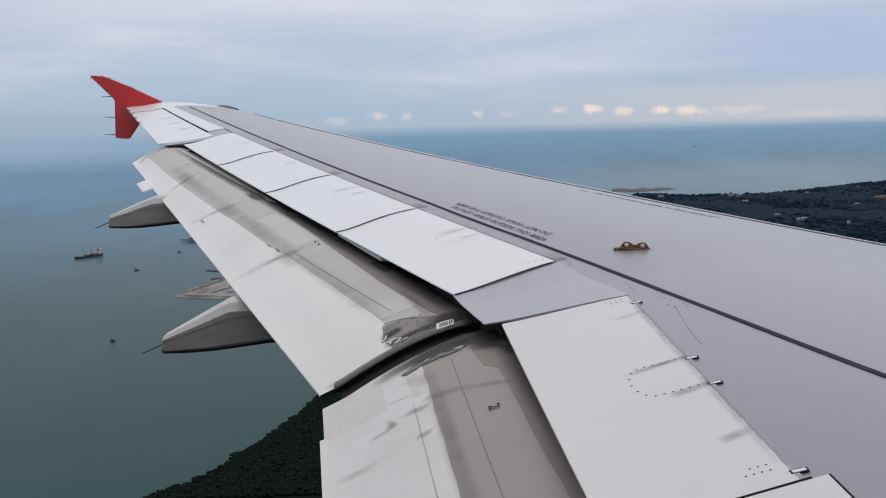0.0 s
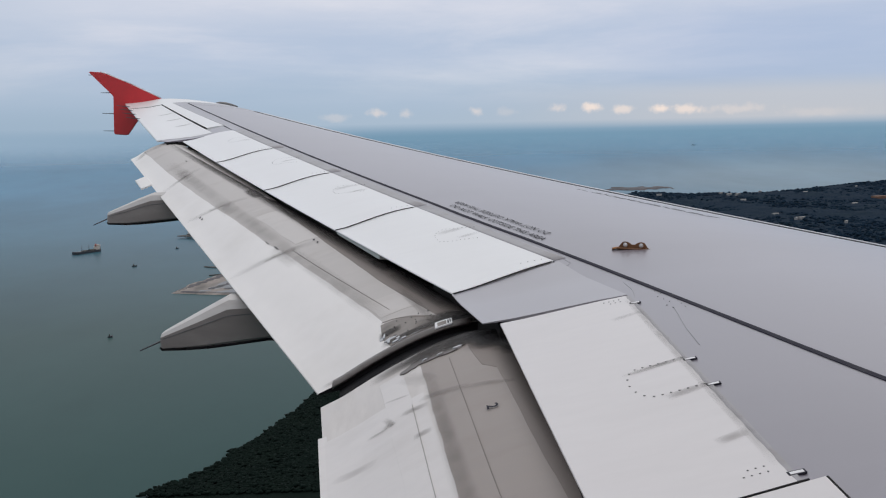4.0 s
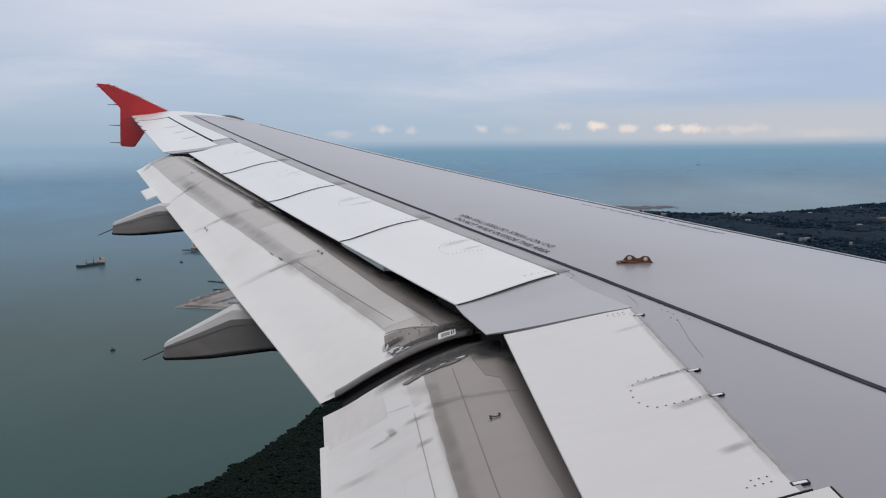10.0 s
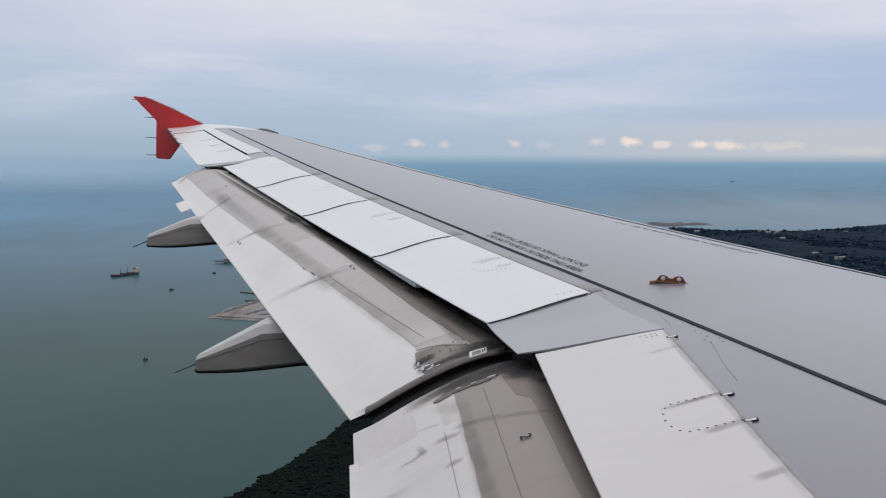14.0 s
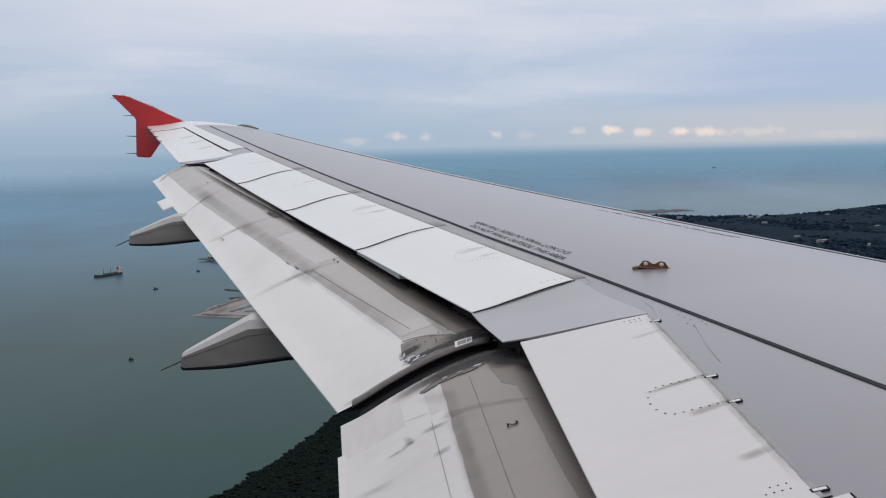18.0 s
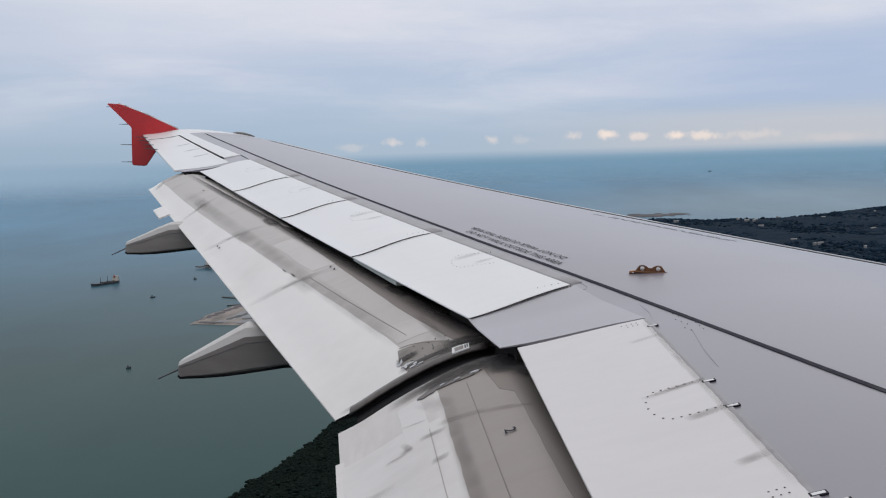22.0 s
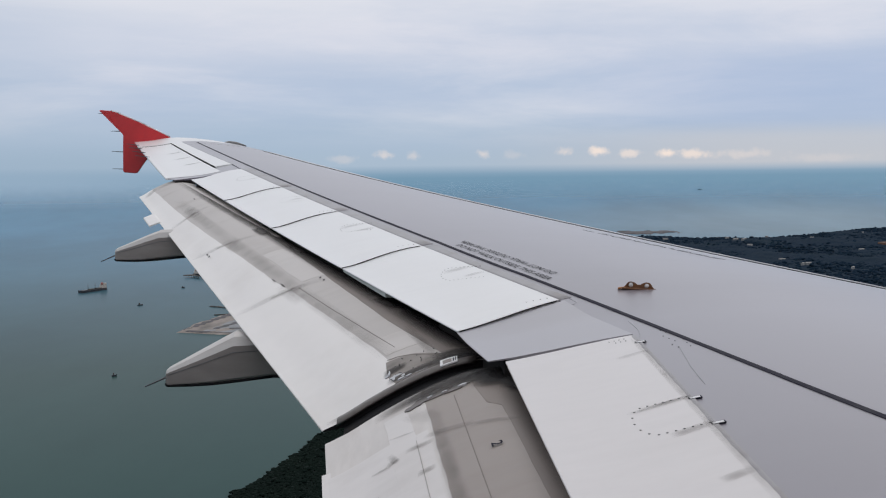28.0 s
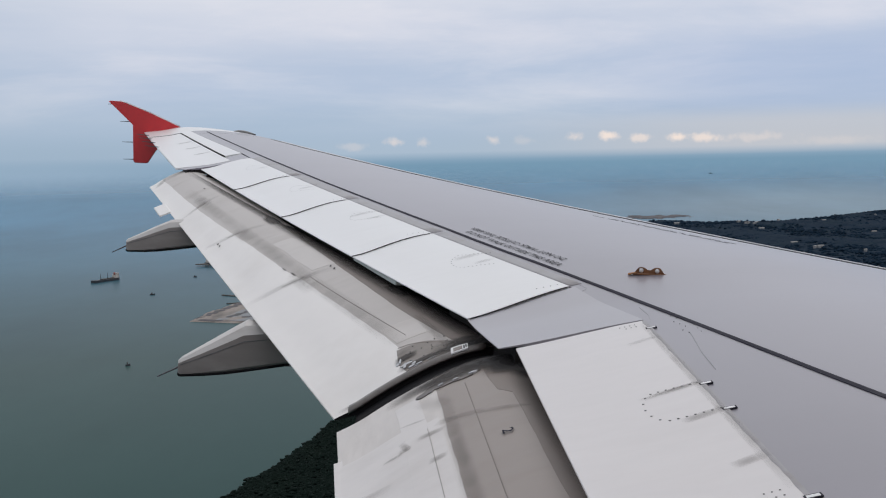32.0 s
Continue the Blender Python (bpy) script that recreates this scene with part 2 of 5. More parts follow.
OCHRE = material("bright_ochre_paint", (0.55, 0.27, 0.11), 0.5, vary=0.1, grain=50, stain=(0.4, 0.18, 0.07), stain_scale=20, stain_amount=0.5)
PALE_NOSE = material("pale_grey_nose_paint", (0.59, 0.56, 0.54), 0.42, vary=0.06, grain=9, stain=(0.43, 0.395, 0.37), stain_scale=2.2, stain_amount=0.6, stretch=(0.6, 1.6, 1))
HINGE = material("dusty_hinge_strip", (0.31, 0.30, 0.315), 0.5, vary=0.08, grain=16, stain=(0.22, 0.20, 0.19), stain_scale=5.0, stain_amount=0.8, stretch=(1.0, 1.4, 1), coat=0.5)
SLATWHITE = material("pale_slat_paint", (0.66, 0.66, 0.68), 0.35, vary=0.04, grain=20, stain=(0.50, 0.50, 0.52), stain_scale=3, stain_amount=0.5)
PRIMER = material("pale_green_primer", (0.42, 0.47, 0.46), 0.6, vary=0.06, grain=20, stain=(0.28, 0.31, 0.31), stain_scale=5, stain_amount=0.6)
GOLD = material("brown_bracket_paint", (0.20, 0.092, 0.040), 0.45, vary=0.12, grain=60, stain=(0.085, 0.04, 0.02), stain_scale=20, stain_amount=0.6)
METAL = material("bare_aluminium", (0.62, 0.63, 0.65), 0.35, metal=0.8, vary=0.06, grain=20, stain=(0.4, 0.4, 0.42), stain_scale=3, stain_amount=0.5)
# near-black stands in for deep shade inside recesses and gaps
COVE = material("black_recess_shade", (0.02, 0.019, 0.019), 0.75, vary=0.2, grain=12, stain=(0.04, 0.036, 0.034), stain_scale=3, stain_amount=0.5, spec=0.12)
GLASS = material("smoked_lamp_cover", (0.03, 0.03, 0.035), 0.08, vary=0.1, grain=10, coat=1.0)
WICK = material("grey_discharger_rod", (0.10, 0.10, 0.11), 0.6, vary=0.2, grain=30)
SKIN = material("dull_red_fuselage_paint", (0.16,0.03,0.03), 0.5, vary=0.05, grain=6, stain=(0.18, 0.04, 0.04), stain_scale=0.6, stain_amount=0.3)

# ---- mesh helpers ----


def link(name, bm, mat, parent=None, label="", smooth=True):
    mesh = bpy.data.meshes.new(name)
    bmesh.ops.recalc_face_normals(bm, faces=bm.faces)
    bm.to_mesh(mesh)
    bm.free()
    for m in mat if isinstance(mat, (list, tuple)) else [mat]:
        mesh.materials.append(m)
    for p in mesh.polygons:
        p.use_smooth = smooth
    ob = new(name, mesh)
    ob.parent = parent
    if label:
        ob["label"] = label
    return ob


part = link


def crease(ob, degrees=35):
    """Keep hard edges hard on a smooth mesh."""
    mesh = ob.data
    bm = bmesh.new()
    bm.from_mesh(mesh)
    for e in bm.edges:
        if len(e.link_faces) == 2 and e.calc_face_angle() > radians(degrees):
            e.smooth = False
    bm.to_mesh(mesh)
    bm.free()
    return ob


def slab(top, thick, bm=None, inset=0.0, mat=0):
    """A closed plate: a grid of top points, and the same grid lowered by thick (a number or a function of the grid's place)."""
    bm = bm or bmesh.new()
    nr, nc = len(top), len(top[0])
    t = [[bm.verts.new(p) for p in row] for row in top]
    drop = thick if callable(thick) else (lambda i, j: thick)
    low = [[bm.verts.new((p[0], p[1], p[2] - drop(i, j))) for j, p in enumerate(row)] for i, row in enumerate(top)]
    made = []
    for i in range(nr - 1):
        for j in range(nc - 1):
            made.append(bm.faces.new((t[i][j], t[i][j + 1], t[i + 1][j + 1], t[i + 1][j])))
            made.append(bm.faces.new((low[i][j], low[i + 1][j], low[i + 1][j + 1], low[i][j + 1])))
    for i in range(nr - 1):
        for j in (0, nc - 1):
            made.append(bm.faces.new((t[i][j], t[i + 1][j], low[i + 1][j], low[i][j])))
    for j in range(nc - 1):
        for i in (0, nr - 1):
            made.append(bm.faces.new((t[i][j], t[i][j + 1], low[i][j + 1], low[i][j])))
    for f in made:
        f.material_index = mat
    return bm


def loft(loops, caps=True, bm=None, closed=True):
    """A skin over closed loops of equally many points."""
    bm = bm or bmesh.new()
    rings = [[bm.verts.new(p) for p in loop] for loop in loops]
    n = len(loops[0])
    for a, b in zip(rings, rings[1:]):
        for k in range(n if closed else n - 1):
            q = (k + 1) % n
            bm.faces.new((a[k], a[q], b[q], b[k]))
    if caps:
        bm.faces.new(rings[0])
        bm.faces.new(rings[-1])
    return bm


def rod(a, b, r0, r1, sides=6, bm=None):
    a, b = Vector(a), Vector(b)
    d = (b - a).normalized()
    u = d.orthogonal().normalized()
    v = d.cross(u)
    return loft([[p + (u * math.cos(k * math.tau / sides) + v * math.sin(k * math.tau / sides)) * r for k in range(sides)] for p, r in ((a, r0), (b, r1))], bm=bm)


def ribbon(points, width, proud, thick=0.002, surface=None):
    """A thin raised strip along a line on a surface."""
    out = []
    for k, p in enumerate(points):
        a, b = points[max(0, k - 1)], points[min(len(points) - 1, k + 1)]
        d = Vector((b[0] - a[0], b[1] - a[1])).normalized()
        n = Vector((-d.y, d.x)) * width / 2
        row = []
        for s in (-1, 1):
            x, y = p[0] + n.x * s, p[1] + n.y * s
            row.append((x, y, (surface(x, y) if surface else p[2]) + proud))
        out.append(row)
    return slab(out, thick)


# ---- wing shape ----
ROOT = Matrix.Rotation(radians(-2.1), 4, "X") @ Matrix.Rotation(radians(3.7), 4, "Y")
YK, YT, XK, CK, CT = 6.4, 16.8, 1.076, 3.672, 1.578
TLE = math.tan(radians(27.525))
PF = np.array([0, 0.008, 0.02, 0.05, 0.10, 0.25, 0.45, 0.6, 0.7085, 0.86, 0.93, 1.0])
PZ = np.array([0, 0.012, 0.019, 0.029, 0.038, 0.060, 0.0735, 0.0705, 0.057, 0.022, 0.012, 0.002])
PM = np.gradient(PZ, PF)


def profile(f):
    k = min(max(int(np.searchsorted(PF, f)) - 1, 0), len(PF) - 2)
    h = PF[k + 1] - PF[k]
    s = (f - PF[k]) / h
    return float((2 * s**3 - 3 * s**2 + 1) * PZ[k] + (s**3 - 2 * s**2 + s) * h * PM[k] + (-2 * s**3 + 3 * s**2) * PZ[k + 1] + (s**3 - s**2) * h * PM[k + 1])


def lead(y):
    return XK - TLE * (y - YK)


def chord(y):
    return CK + (CT - CK) * (y - YK) / (YT - YK) if y > YK else lead(y) - (XK - CK)


def base(y):
    return (y - 2) * math.tan(radians(5.119)) + 0.469 * ((y - 2) / 15) ** 2


def twist(y):
    return math.tan(radians(1.782 - 1.824 * (y - YK) / (YT - YK)))


def top_at(y, f):
    c = chord(y)
    return Vector((lead(y) - f * c, y, base(y) + profile(f) * c + twist(y) * (0.5 - f) * c))


def low_at(y, f):
    c = chord(y)
    z = -0.062 * math.sin(math.pi * min(1, f * 1.02) ** 0.55) - 0.002
    return Vector((lead(y) - f * c, y, base(y) + z * c + twist(y) * (0.5 - f) * c))


def top_z(x, y):
    return top_at(y, min(1.0, max(0.0, (lead(y) - x) / chord(y)))).z


def on_top(x, y, proud=0.0):
    return Vector((x, y, top_z(x, y) + proud))


def rear(y):
    """Where the fixed upper skin ends."""
    return float(np.interp(y, (1.4, 5.98, 6.69, 12.99, 13.45, 16.3), (-1.513, -1.516, -1.682, -3.969, lead(13.45) - 0.675 * chord(13.45), lead(16.3) - 0.675 * chord(16.3))))


wing = tagged(new("airliner"), "airliner wing, grey and white, flaps lowered, red tip fence", "airplane")
wing.matrix_world = ROOT
# plain body side that the wing grows from, just inboard of the eye
loops = []
for x, r in ((-15, 1.2), (-12, 1.6), (-9, 1.82), (-6, 1.87), (0, 1.87), (6, 1.87), (9, 1.87), (13, 1.7), (15, 1.2)):
    loops.append([(x, r * math.sin(a), 1.0 + (1.87 - r) * 0.3 + r * math.cos(a)) for a in np.linspace(0, math.tau, 40, endpoint=False)])
part("fuselage", loft(loops), SKIN, wing, "plain red fuselage side")

# fixed wing box
loops = []
for y in list(np.linspace(1.4, 6.0, 14)) + [6.2, 6.4, 6.7] + list(np.linspace(7.2, 15.9, 26)):
    fr = (lead(y) - rear(y)) / chord(y)
    ups = [top_at(y, f) for f in np.concatenate(([0.012, 0.03, 0.06], np.linspace(0.1, fr, 16)))]
    lows = [low_at(y, f) for f in np.linspace(fr, 0.012, 9)]
    loops.append([*ups, *lows])
crease(part("wing_skin", loft(loops), GREY, wing, "matt light grey upper wing skin"))
# rear spar cove below the spoilers, coloured black for its deep shade
cove = []
for y in np.linspace(2.2, 12.5, 44):
    x0 = rear(y) - 0.004
    z0 = top_z(x0, y)
    ext = (0.20 if 7.05 < y < 8.1 else 0.40)
    x1 = x0 - ext
    cove.append([(x0, y, z0 - 0.07), (x1, y, top_z(x1, y) - 0.045), (x1, y, top_z(x1, y) - 0.16), (x0, y, z0 - 0.32 * chord(y) / CK)])
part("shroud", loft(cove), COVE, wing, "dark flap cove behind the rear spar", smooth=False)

# inner wall of the cove, from the spar down to the flap nose, black as in deep shade
rows = []
for y in np.linspace(6.42, 12.95, 50):
    sp = (y - 6.45) / 6.6
    kf = 1.0 - 0.44 * sp
    xa, xb = rear(y) - 0.03, -2.676 - 2.304 * sp + 0.79 * kf
    za, zb = top_z(rear(y), y) - 0.11, 0.065 + 0.976 * sp + 0.20 * kf
    rows.append([(xa + (xb - xa) * q, y, za + (zb - za) * q - 0.05 * math.sin(math.pi * q)) for q in np.linspace(0, 1, 6)])
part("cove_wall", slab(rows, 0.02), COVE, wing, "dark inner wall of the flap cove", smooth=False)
rows = []
for y in np.linspace(2.4, 6.40, 30):
    xa, xb = rear(y) - 0.03, -2.65 + 0.0816 * (6.2 - y) + 0.79
    za, zb = top_z(rear(y), y) - 0.11, 0.062 - 0.1057 * (6.2 - y) + 0.20
    rows.append([(xa + (xb - xa) * q, y, za + (zb - za) * q - 0.05 * math.sin(math.pi * q)) for q in np.linspace(0, 1, 6)])
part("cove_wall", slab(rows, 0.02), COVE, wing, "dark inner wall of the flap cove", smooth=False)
# slats along the leading edge
for y0, y1 in ((2.6, 5.05), (5.9, 8.45), (8.46, 11.0), (11.01, 13.6), (13.61, 15.85)):
    loops = []
    for y in np.linspace(y0, y1, 10):
        ups = [top_at(y, f) + Vector((0.004, 0, 0.006)) for f in (0.15, 0.12, 0.10, 0.07, 0.045, 0.025, 0.012, 0.005, 0.0)]
        lows = [low_at(y, f) + Vector((0.004, 0, -0.006)) for f in (0.006, 0.02, 0.05, 0.09)]
        loops.append([*ups, *lows])
    slat = crease(part("slat", loft(loops), SLATWHITE, wing, "pale leading edge slat"))
    part("slat_gap", slab([[top_at(y, f) + Vector((0, 0, 0.003)) for f in (0.151, 0.158)] for y in np.linspace(y0, y1, 20)], 0.004), COVE, slat)


def bowed_z(x, y):
    """Height of the upper face on the cambered outboard spoilers."""
    ahead = -1.685 - 2.287 * (y - 6.691) / 6.299 - x
    return top_z(x, y) + float(np.interp(y, (6.6, 8.2), (0.003, 0.011))) * math.sin(math.pi * min(1.0, max(0.0, ahead / 0.43)))


def plate(front, aft, thick, proud, mat, name, label="", nu=10, nv=6, gap=0.006, surface=top_z, parent=None):
    """A panel between a front and an aft edge in plan, laid on the wing's upper surface."""
    (fx0, fy0), (fx1, fy1) = front
    (ax0, ay0), (ax1, ay1) = aft
    du = gap / max(0.1, math.hypot(fx1 - fx0, fy1 - fy0))
    grid = []
    for u in np.linspace(du, 1 - du, nu):
        row = []
        for v in np.linspace(0.004, 1, nv):
            x = (fx0 + (fx1 - fx0) * u) * (1 - v) + (ax0 + (ax1 - ax0) * u) * v
            y = (fy0 + (fy1 - fy0) * u) * (1 - v) + (ay0 + (ay1 - ay0) * u) * v
            row.append((x, y, surface(x, y) + proud))
        grid.append(row)
    return crease(part(name, slab(grid, lambda i, j: thick * (1 - 0.93 * j / (nv - 1)) + 0.002), mat, parent or wing, label))


S_FRONT, S_AFT = ((-1.685, 6.691), (-3.972, 12.99)), ((-2.131, 6.555), (-4.431, 12.81))


def along(line, s):
    return tuple(a + (b - a) * s for a, b in zip(*line))


spoilers = [plate(((-1.518, 4.216), (-1.520, 5.972)), ((-1.945, 4.2), (-1.986, 5.997)), 0.05, 0.004, INNER_WHITE, "spoiler", "white inboard spoiler panel, stowed")]
for k in range(4):
    a, b = k / 4, (k + 1) / 4
    spoilers.append(plate((along(S_FRONT, a), along(S_FRONT, b)), (along(S_AFT, a), along(S_AFT, b)), 0.045, 0.004, WHITE, "spoiler", "white outboard spoiler panel, stowed", nv=9, gap=0.011, surface=bowed_z))
plate(((-1.514, 5.979), (-1.668, 6.68)), ((-2.046, 6.040), (-2.136, 6.55)), 0.022, 0.003, LIT_GREY, "fixed_panel", "grey fixed panel between spoilers, brightened as if lit", gap=0.003)
for k in range(4):
    a, b = along(S_FRONT, k / 4), along(S_AFT, k / 4)
    rows = []
    for v in np.linspace(0.035, 0.985, 9):
        x, y = a[0] + (b[0] - a[0]) * v, a[1] + (b[1] - a[1]) * v
        rows.append([(x + 0.35 * e, y + e, bowed_z(x, y) + 0.0052) for e in (-0.009 - 0.006 * (k > 0) - 0.004 * v, 0.009 + 0.006 * (k > 0))])
    part("spoiler_gap", slab(rows, 0.004), SEAL, wing, smooth=False)
# added black block: the shade below the fixed panel given a shape
part("cove_shade_block", slab([[(x, y, top_z(x, y) - 0.03) for y in (6.06, 6.3, 6.5)] for x in (-1.6, -1.8, -1.98)], 0.13), COVE, wing, "black block imitating shade under the fixed panel", smooth=False)
plate(((-1.465, 1.9), (-1.465, 4.214)), ((-2.03, 1.9), (-1.95, 4.198)), 0.05, 0.0035, INNER_WHITE, "fixed_panel", "white inboard panel", gap=0.001)
part("spoiler_gap", slab([[on_top(-1.50 - 0.44 * v, 4.2175 - 0.016 * v + e, 0.0048) for e in (-0.003, 0.003)] for v in np.linspace(0, 1, 6)], 0.03), SEAL, wing, smooth=False)
part("panel_edge", slab([[on_top(-1.463 + e, y, 0.0025) for e in (-0.002, 0.0022)] for y in np.linspace(1.9, 4.214, 8)], 0.004), SEAL, wing, smooth=False)


def strip(y0, y1, f0, f1, mat, name, label="", thick=0.03, proud=0.003, ny=10, nf=6, wedge=True):
    grid = [[top_at(y, f) + Vector((0, 0, proud)) for f in np.linspace(f0, f1, nf)] for y in np.linspace(y0, y1, ny)]
    return crease(part(name, slab(grid, lambda i, j: thick * (1 - (0.85 * j / (nf - 1) if wedge else 0)) + 0.003), mat, wing, label))


plate(((-3.978, 12.995), (-4.14, 13.45)), ((-4.60, 12.92), (-4.70, 13.03)), 0.06, 0.0, GREY, "fixed_panel", "grey panel inboard of the aileron", gap=0.002)
# added black block that keeps the cove's outer end dark
part("cove_shade_block", slab([[(x, y, top_z(max(x, -4.70), y) - 0.012) for y in (12.55, 12.8, 12.98)] for x in np.linspace(-4.02, -4.33, 6)], lambda i, j: 0.12 - 0.014 * i), COVE, wing, "black block closing the outer end of the flap cove", smooth=False)
strip(13.47, 16.28, 0.68, 0.758, WHITE, "fixed_panel", "white strip ahead of the aileron", 0.06, wedge=False)
strip(13.08, 16.22, 0.768, 1.0, WHITE, "aileron", "white aileron, level", 0.08)
# curved wing tip: the leading edge sweeps back in plan


def tip_front(y):
    return lead(15.9) - 1.63 * max(0.0, (y - 15.9) / 1.06) ** 1.55


def tip_loop(y, aft):
    x0 = tip_front(y)
    x1 = lead(y) - aft * chord(y)
    s = (y - 15.9) / 1.06
    ups, lows = [], []
    for f in np.linspace(0.0, 1.0, 18) ** 1.4:
        x = x0 + (x1 - x0) * f
        zt = top_z(x, y)
        nose = max(0.0, 1 - f / 0.10) ** 2 * 0.030
        ups.append((x, y, zt - nose + 0.001))
        lows.append((x, y, zt - nose - (0.10 * (1 - 0.55 * s)) * math.sin(math.pi * min(0.96, max(0.03, f))) - 0.004))
    return [*ups, *lows[::-1]]


crease(part("tip_skin", loft([tip_loop(y, 0.675) for y in np.linspace(15.9, 16.3, 6)]), GREY, wing, "grey skin at the wing tip"))
crease(part("wing_tip", loft([tip_loop(y, 1.0) for y in np.linspace(16.302, 16.96, 9)]), WHITE, wing, "white curved wing tip"))
lamp = []
for s in np.linspace(0, 1, 9):
    y = 16.42 + 0.12 * s
    x = tip_front(y) + 0.01
    z = top_z(x - 0.05, y) - 0.004
    r = 0.034 * math.sin(math.pi * (0.1 + 0.8 * s)) + 0.006
    lamp.append([(x - 2.2 * r + 2.6 * r * math.cos(a), y, z + r * math.sin(a)) for a in np.linspace(0, math.tau, 10, endpoint=False)])
part("navigation_light", loft(lamp), GLASS, wing, "smoked navigation light cover")

# red tip fence
FENCE = ((-6.458, 2.204), (-6.44, 2.214), (-6.309, 2.211), (-6.22, 2.187), (-5.9, 2.07), (-5.504, 1.902), (-5.40, 1.862), (-5.52, 1.80), (-5.66, 1.72), (-5.805, 1.577), (-5.915, 1.40), (-5.95, 1.391),
         (-6.085, 1.394), (-6.104, 1.41), (-6.118, 1.70), (-6.125, 1.89), (-6.14, 1.915))
bm = bmesh.new()
rings = []
for dy, ins in ((-0.022, 0.012), (-0.012, 0.0), (0.012, 0.0), (0.022, 0.012)):
    cx, cz = -6.0, 1.82
    rings.append([(x + (cx - x) * ins, 16.965 + dy, z + (cz - z) * ins) for x, z in FENCE])
fence = crease(part("wingtip_fence", loft(rings), RED, wing, "red painted wingtip fence"), 50)
for p, q in (((-6.36, 2.17), (-6.47, 2.168)), ((-6.17, 1.945), (-6.30, 1.94)), ((-6.12, 1.67), (-6.27, 1.668)), ((-6.10, 1.44), (-6.25, 1.436))):
    part("static_wick", rod((p[0], 16.965, p[1]), (q[0], 16.965, q[1]), 0.006, 0.003), WICK, fence)
# pale rod added to imitate the highlight on the fence's front edge
edge = bmesh.new()
for (xa, za), (xb, zb) in zip(FENCE[2:5], FENCE[3:6]):
    rod((xa, 16.965, za + 0.004), (xb, 16.965, zb + 0.004), 0.012, 0.012, 8, edge)
part("edge_highlight", edge, METAL, fence, "pale rod for the highlight along the fence's front edge")
for y in (16.5, 16.05, 15.6, 15.1):
    a = top_at(y, 0.985)
    part("static_wick", rod(a, a + Vector((-0.17, 0, 0.012)), 0.006, 0.003), WICK, wing)

# ---- flaps ----
HU0 = np.array([0, 0.08, 0.19, 0.31, 0.44, 0.58, 0.68, 0.75, 0.785])
HT0 = np.array([0.006, 0.050, 0.125, 0.200, 0.268, 0.318, 0.328, 0.30, 0.255])
HL0 = np.array([0.0, 0.022, 0.055, 0.095, 0.135, 0.170, 0.190, 0.20, 0.215])


def eased(f):
    """The same knots joined by a smooth curve."""
    m = np.gradient(f, HU0)
    out = []
    for u in np.linspace(0, 0.785, 160):
        k = min(int(np.searchsorted(HU0, u, "right")) - 1, len(HU0) - 2)
        h = HU0[k + 1] - HU0[k]
        q = (u - HU0[k]) / h
        out.append((2 * q**3 - 3 * q**2 + 1) * f[k] + (q**3 - 2 * q**2 + q) * h * m[k] + (3 * q**2 - 2 * q**3) * f[k + 1] + (q**3 - q**2) * h * m[k + 1])
    return np.array(out)


HU, HT, HL = np.linspace(0, 0.785, 160), eased(HT0), eased(HL0)


def flap_top(te, y, k, u):
    return Vector((te.x + u * k, y, te.z + k * float(np.interp(u, HU, HT))))


def make_flap(te_at, k_at, y0, y1, white_at, label, paint=None, nose=None):
    """Lowered flap: white aft part, bare nose; te_at gives the trailing edge, k_at the size and white_at how far forward the paint goes."""
    bm = bmesh.new()
    ys = np.linspace(y0, y1, 67)
    rows = []
    for y in ys:
        te, k, w = te_at(y), k_at(y), white_at(y)
        uu = [w * k / 12 for k in range(12)] + list(np.linspace(w, 0.75, 20)) + [0.77, 0.785]
        t = [bm.verts.new(flap_top(te, y, k, u)) for u in uu]
        low = [bm.verts.new((te.x + u * k, y, te.z + k * float(np.interp(u, HU, HL)))) for u in uu]
        rows.append((t, low, uu, w))
    for (t0, l0, u0, w0), (t1, l1, u1, w1) in zip(rows, rows[1:]):
        for j in range(len(u0) - 1):
            f = bm.faces.new((t0[j], t0[j + 1], t1[j + 1], t1[j]))
            f.material_index = 0 if (u0[j] + u0[j + 1]) / 2 < (w0 + w1) / 2 else 1
            bm.faces.new((l0[j], l1[j], l1[j + 1], l0[j + 1])).material_index = 1
        bm.faces.new((t0[0], t1[0], l1[0], l0[0]))
        bm.faces.new((t0[-1], l0[-1], l1[-1], t1[-1])).material_index = 1
    for t, low, uu, w in (rows[0], rows[-1]):
        bm.faces.new([*t, *low[::-1]]).material_index = 2
    return crease(part("flap", bm, (paint or FLAP_WHITE, nose or BARE, SEAL), wing, label), 40)


def te_out(y):
    s = (y - 6.45) / 6.6
    return Vector((-2.676 - 2.304 * s, y, 0.065 + 0.976 * s))


def k_out(y):
    return 1.0 - 0.44 * (y - 6.45) / 6.6


def te_in(y):
    return Vector((-2.65 + 0.0816 * (6.2 - y), y, 0.062 - 0.1057 * (6.2 - y)))


def k_in(y):
    return 1.0


flap_out = make_flap(te_out, k_out, 6.45, 13.05, lambda y: float(np.interp(y, (6.45, 6.82, 7.15, 8.14, 8.56, 9.25, 9.97, 10.99, 11.9, 12.62, 13.05), (0.36, 0.370, 0.367, 0.344, 0.322, 0.308, 0.279, 0.247, 0.232, 0.235, 0.22)))
                     + 0.003 * math.sin(7 * y) * math.sin(17 * y), "weathered white flap with a bare grey-brown nose, lowered")
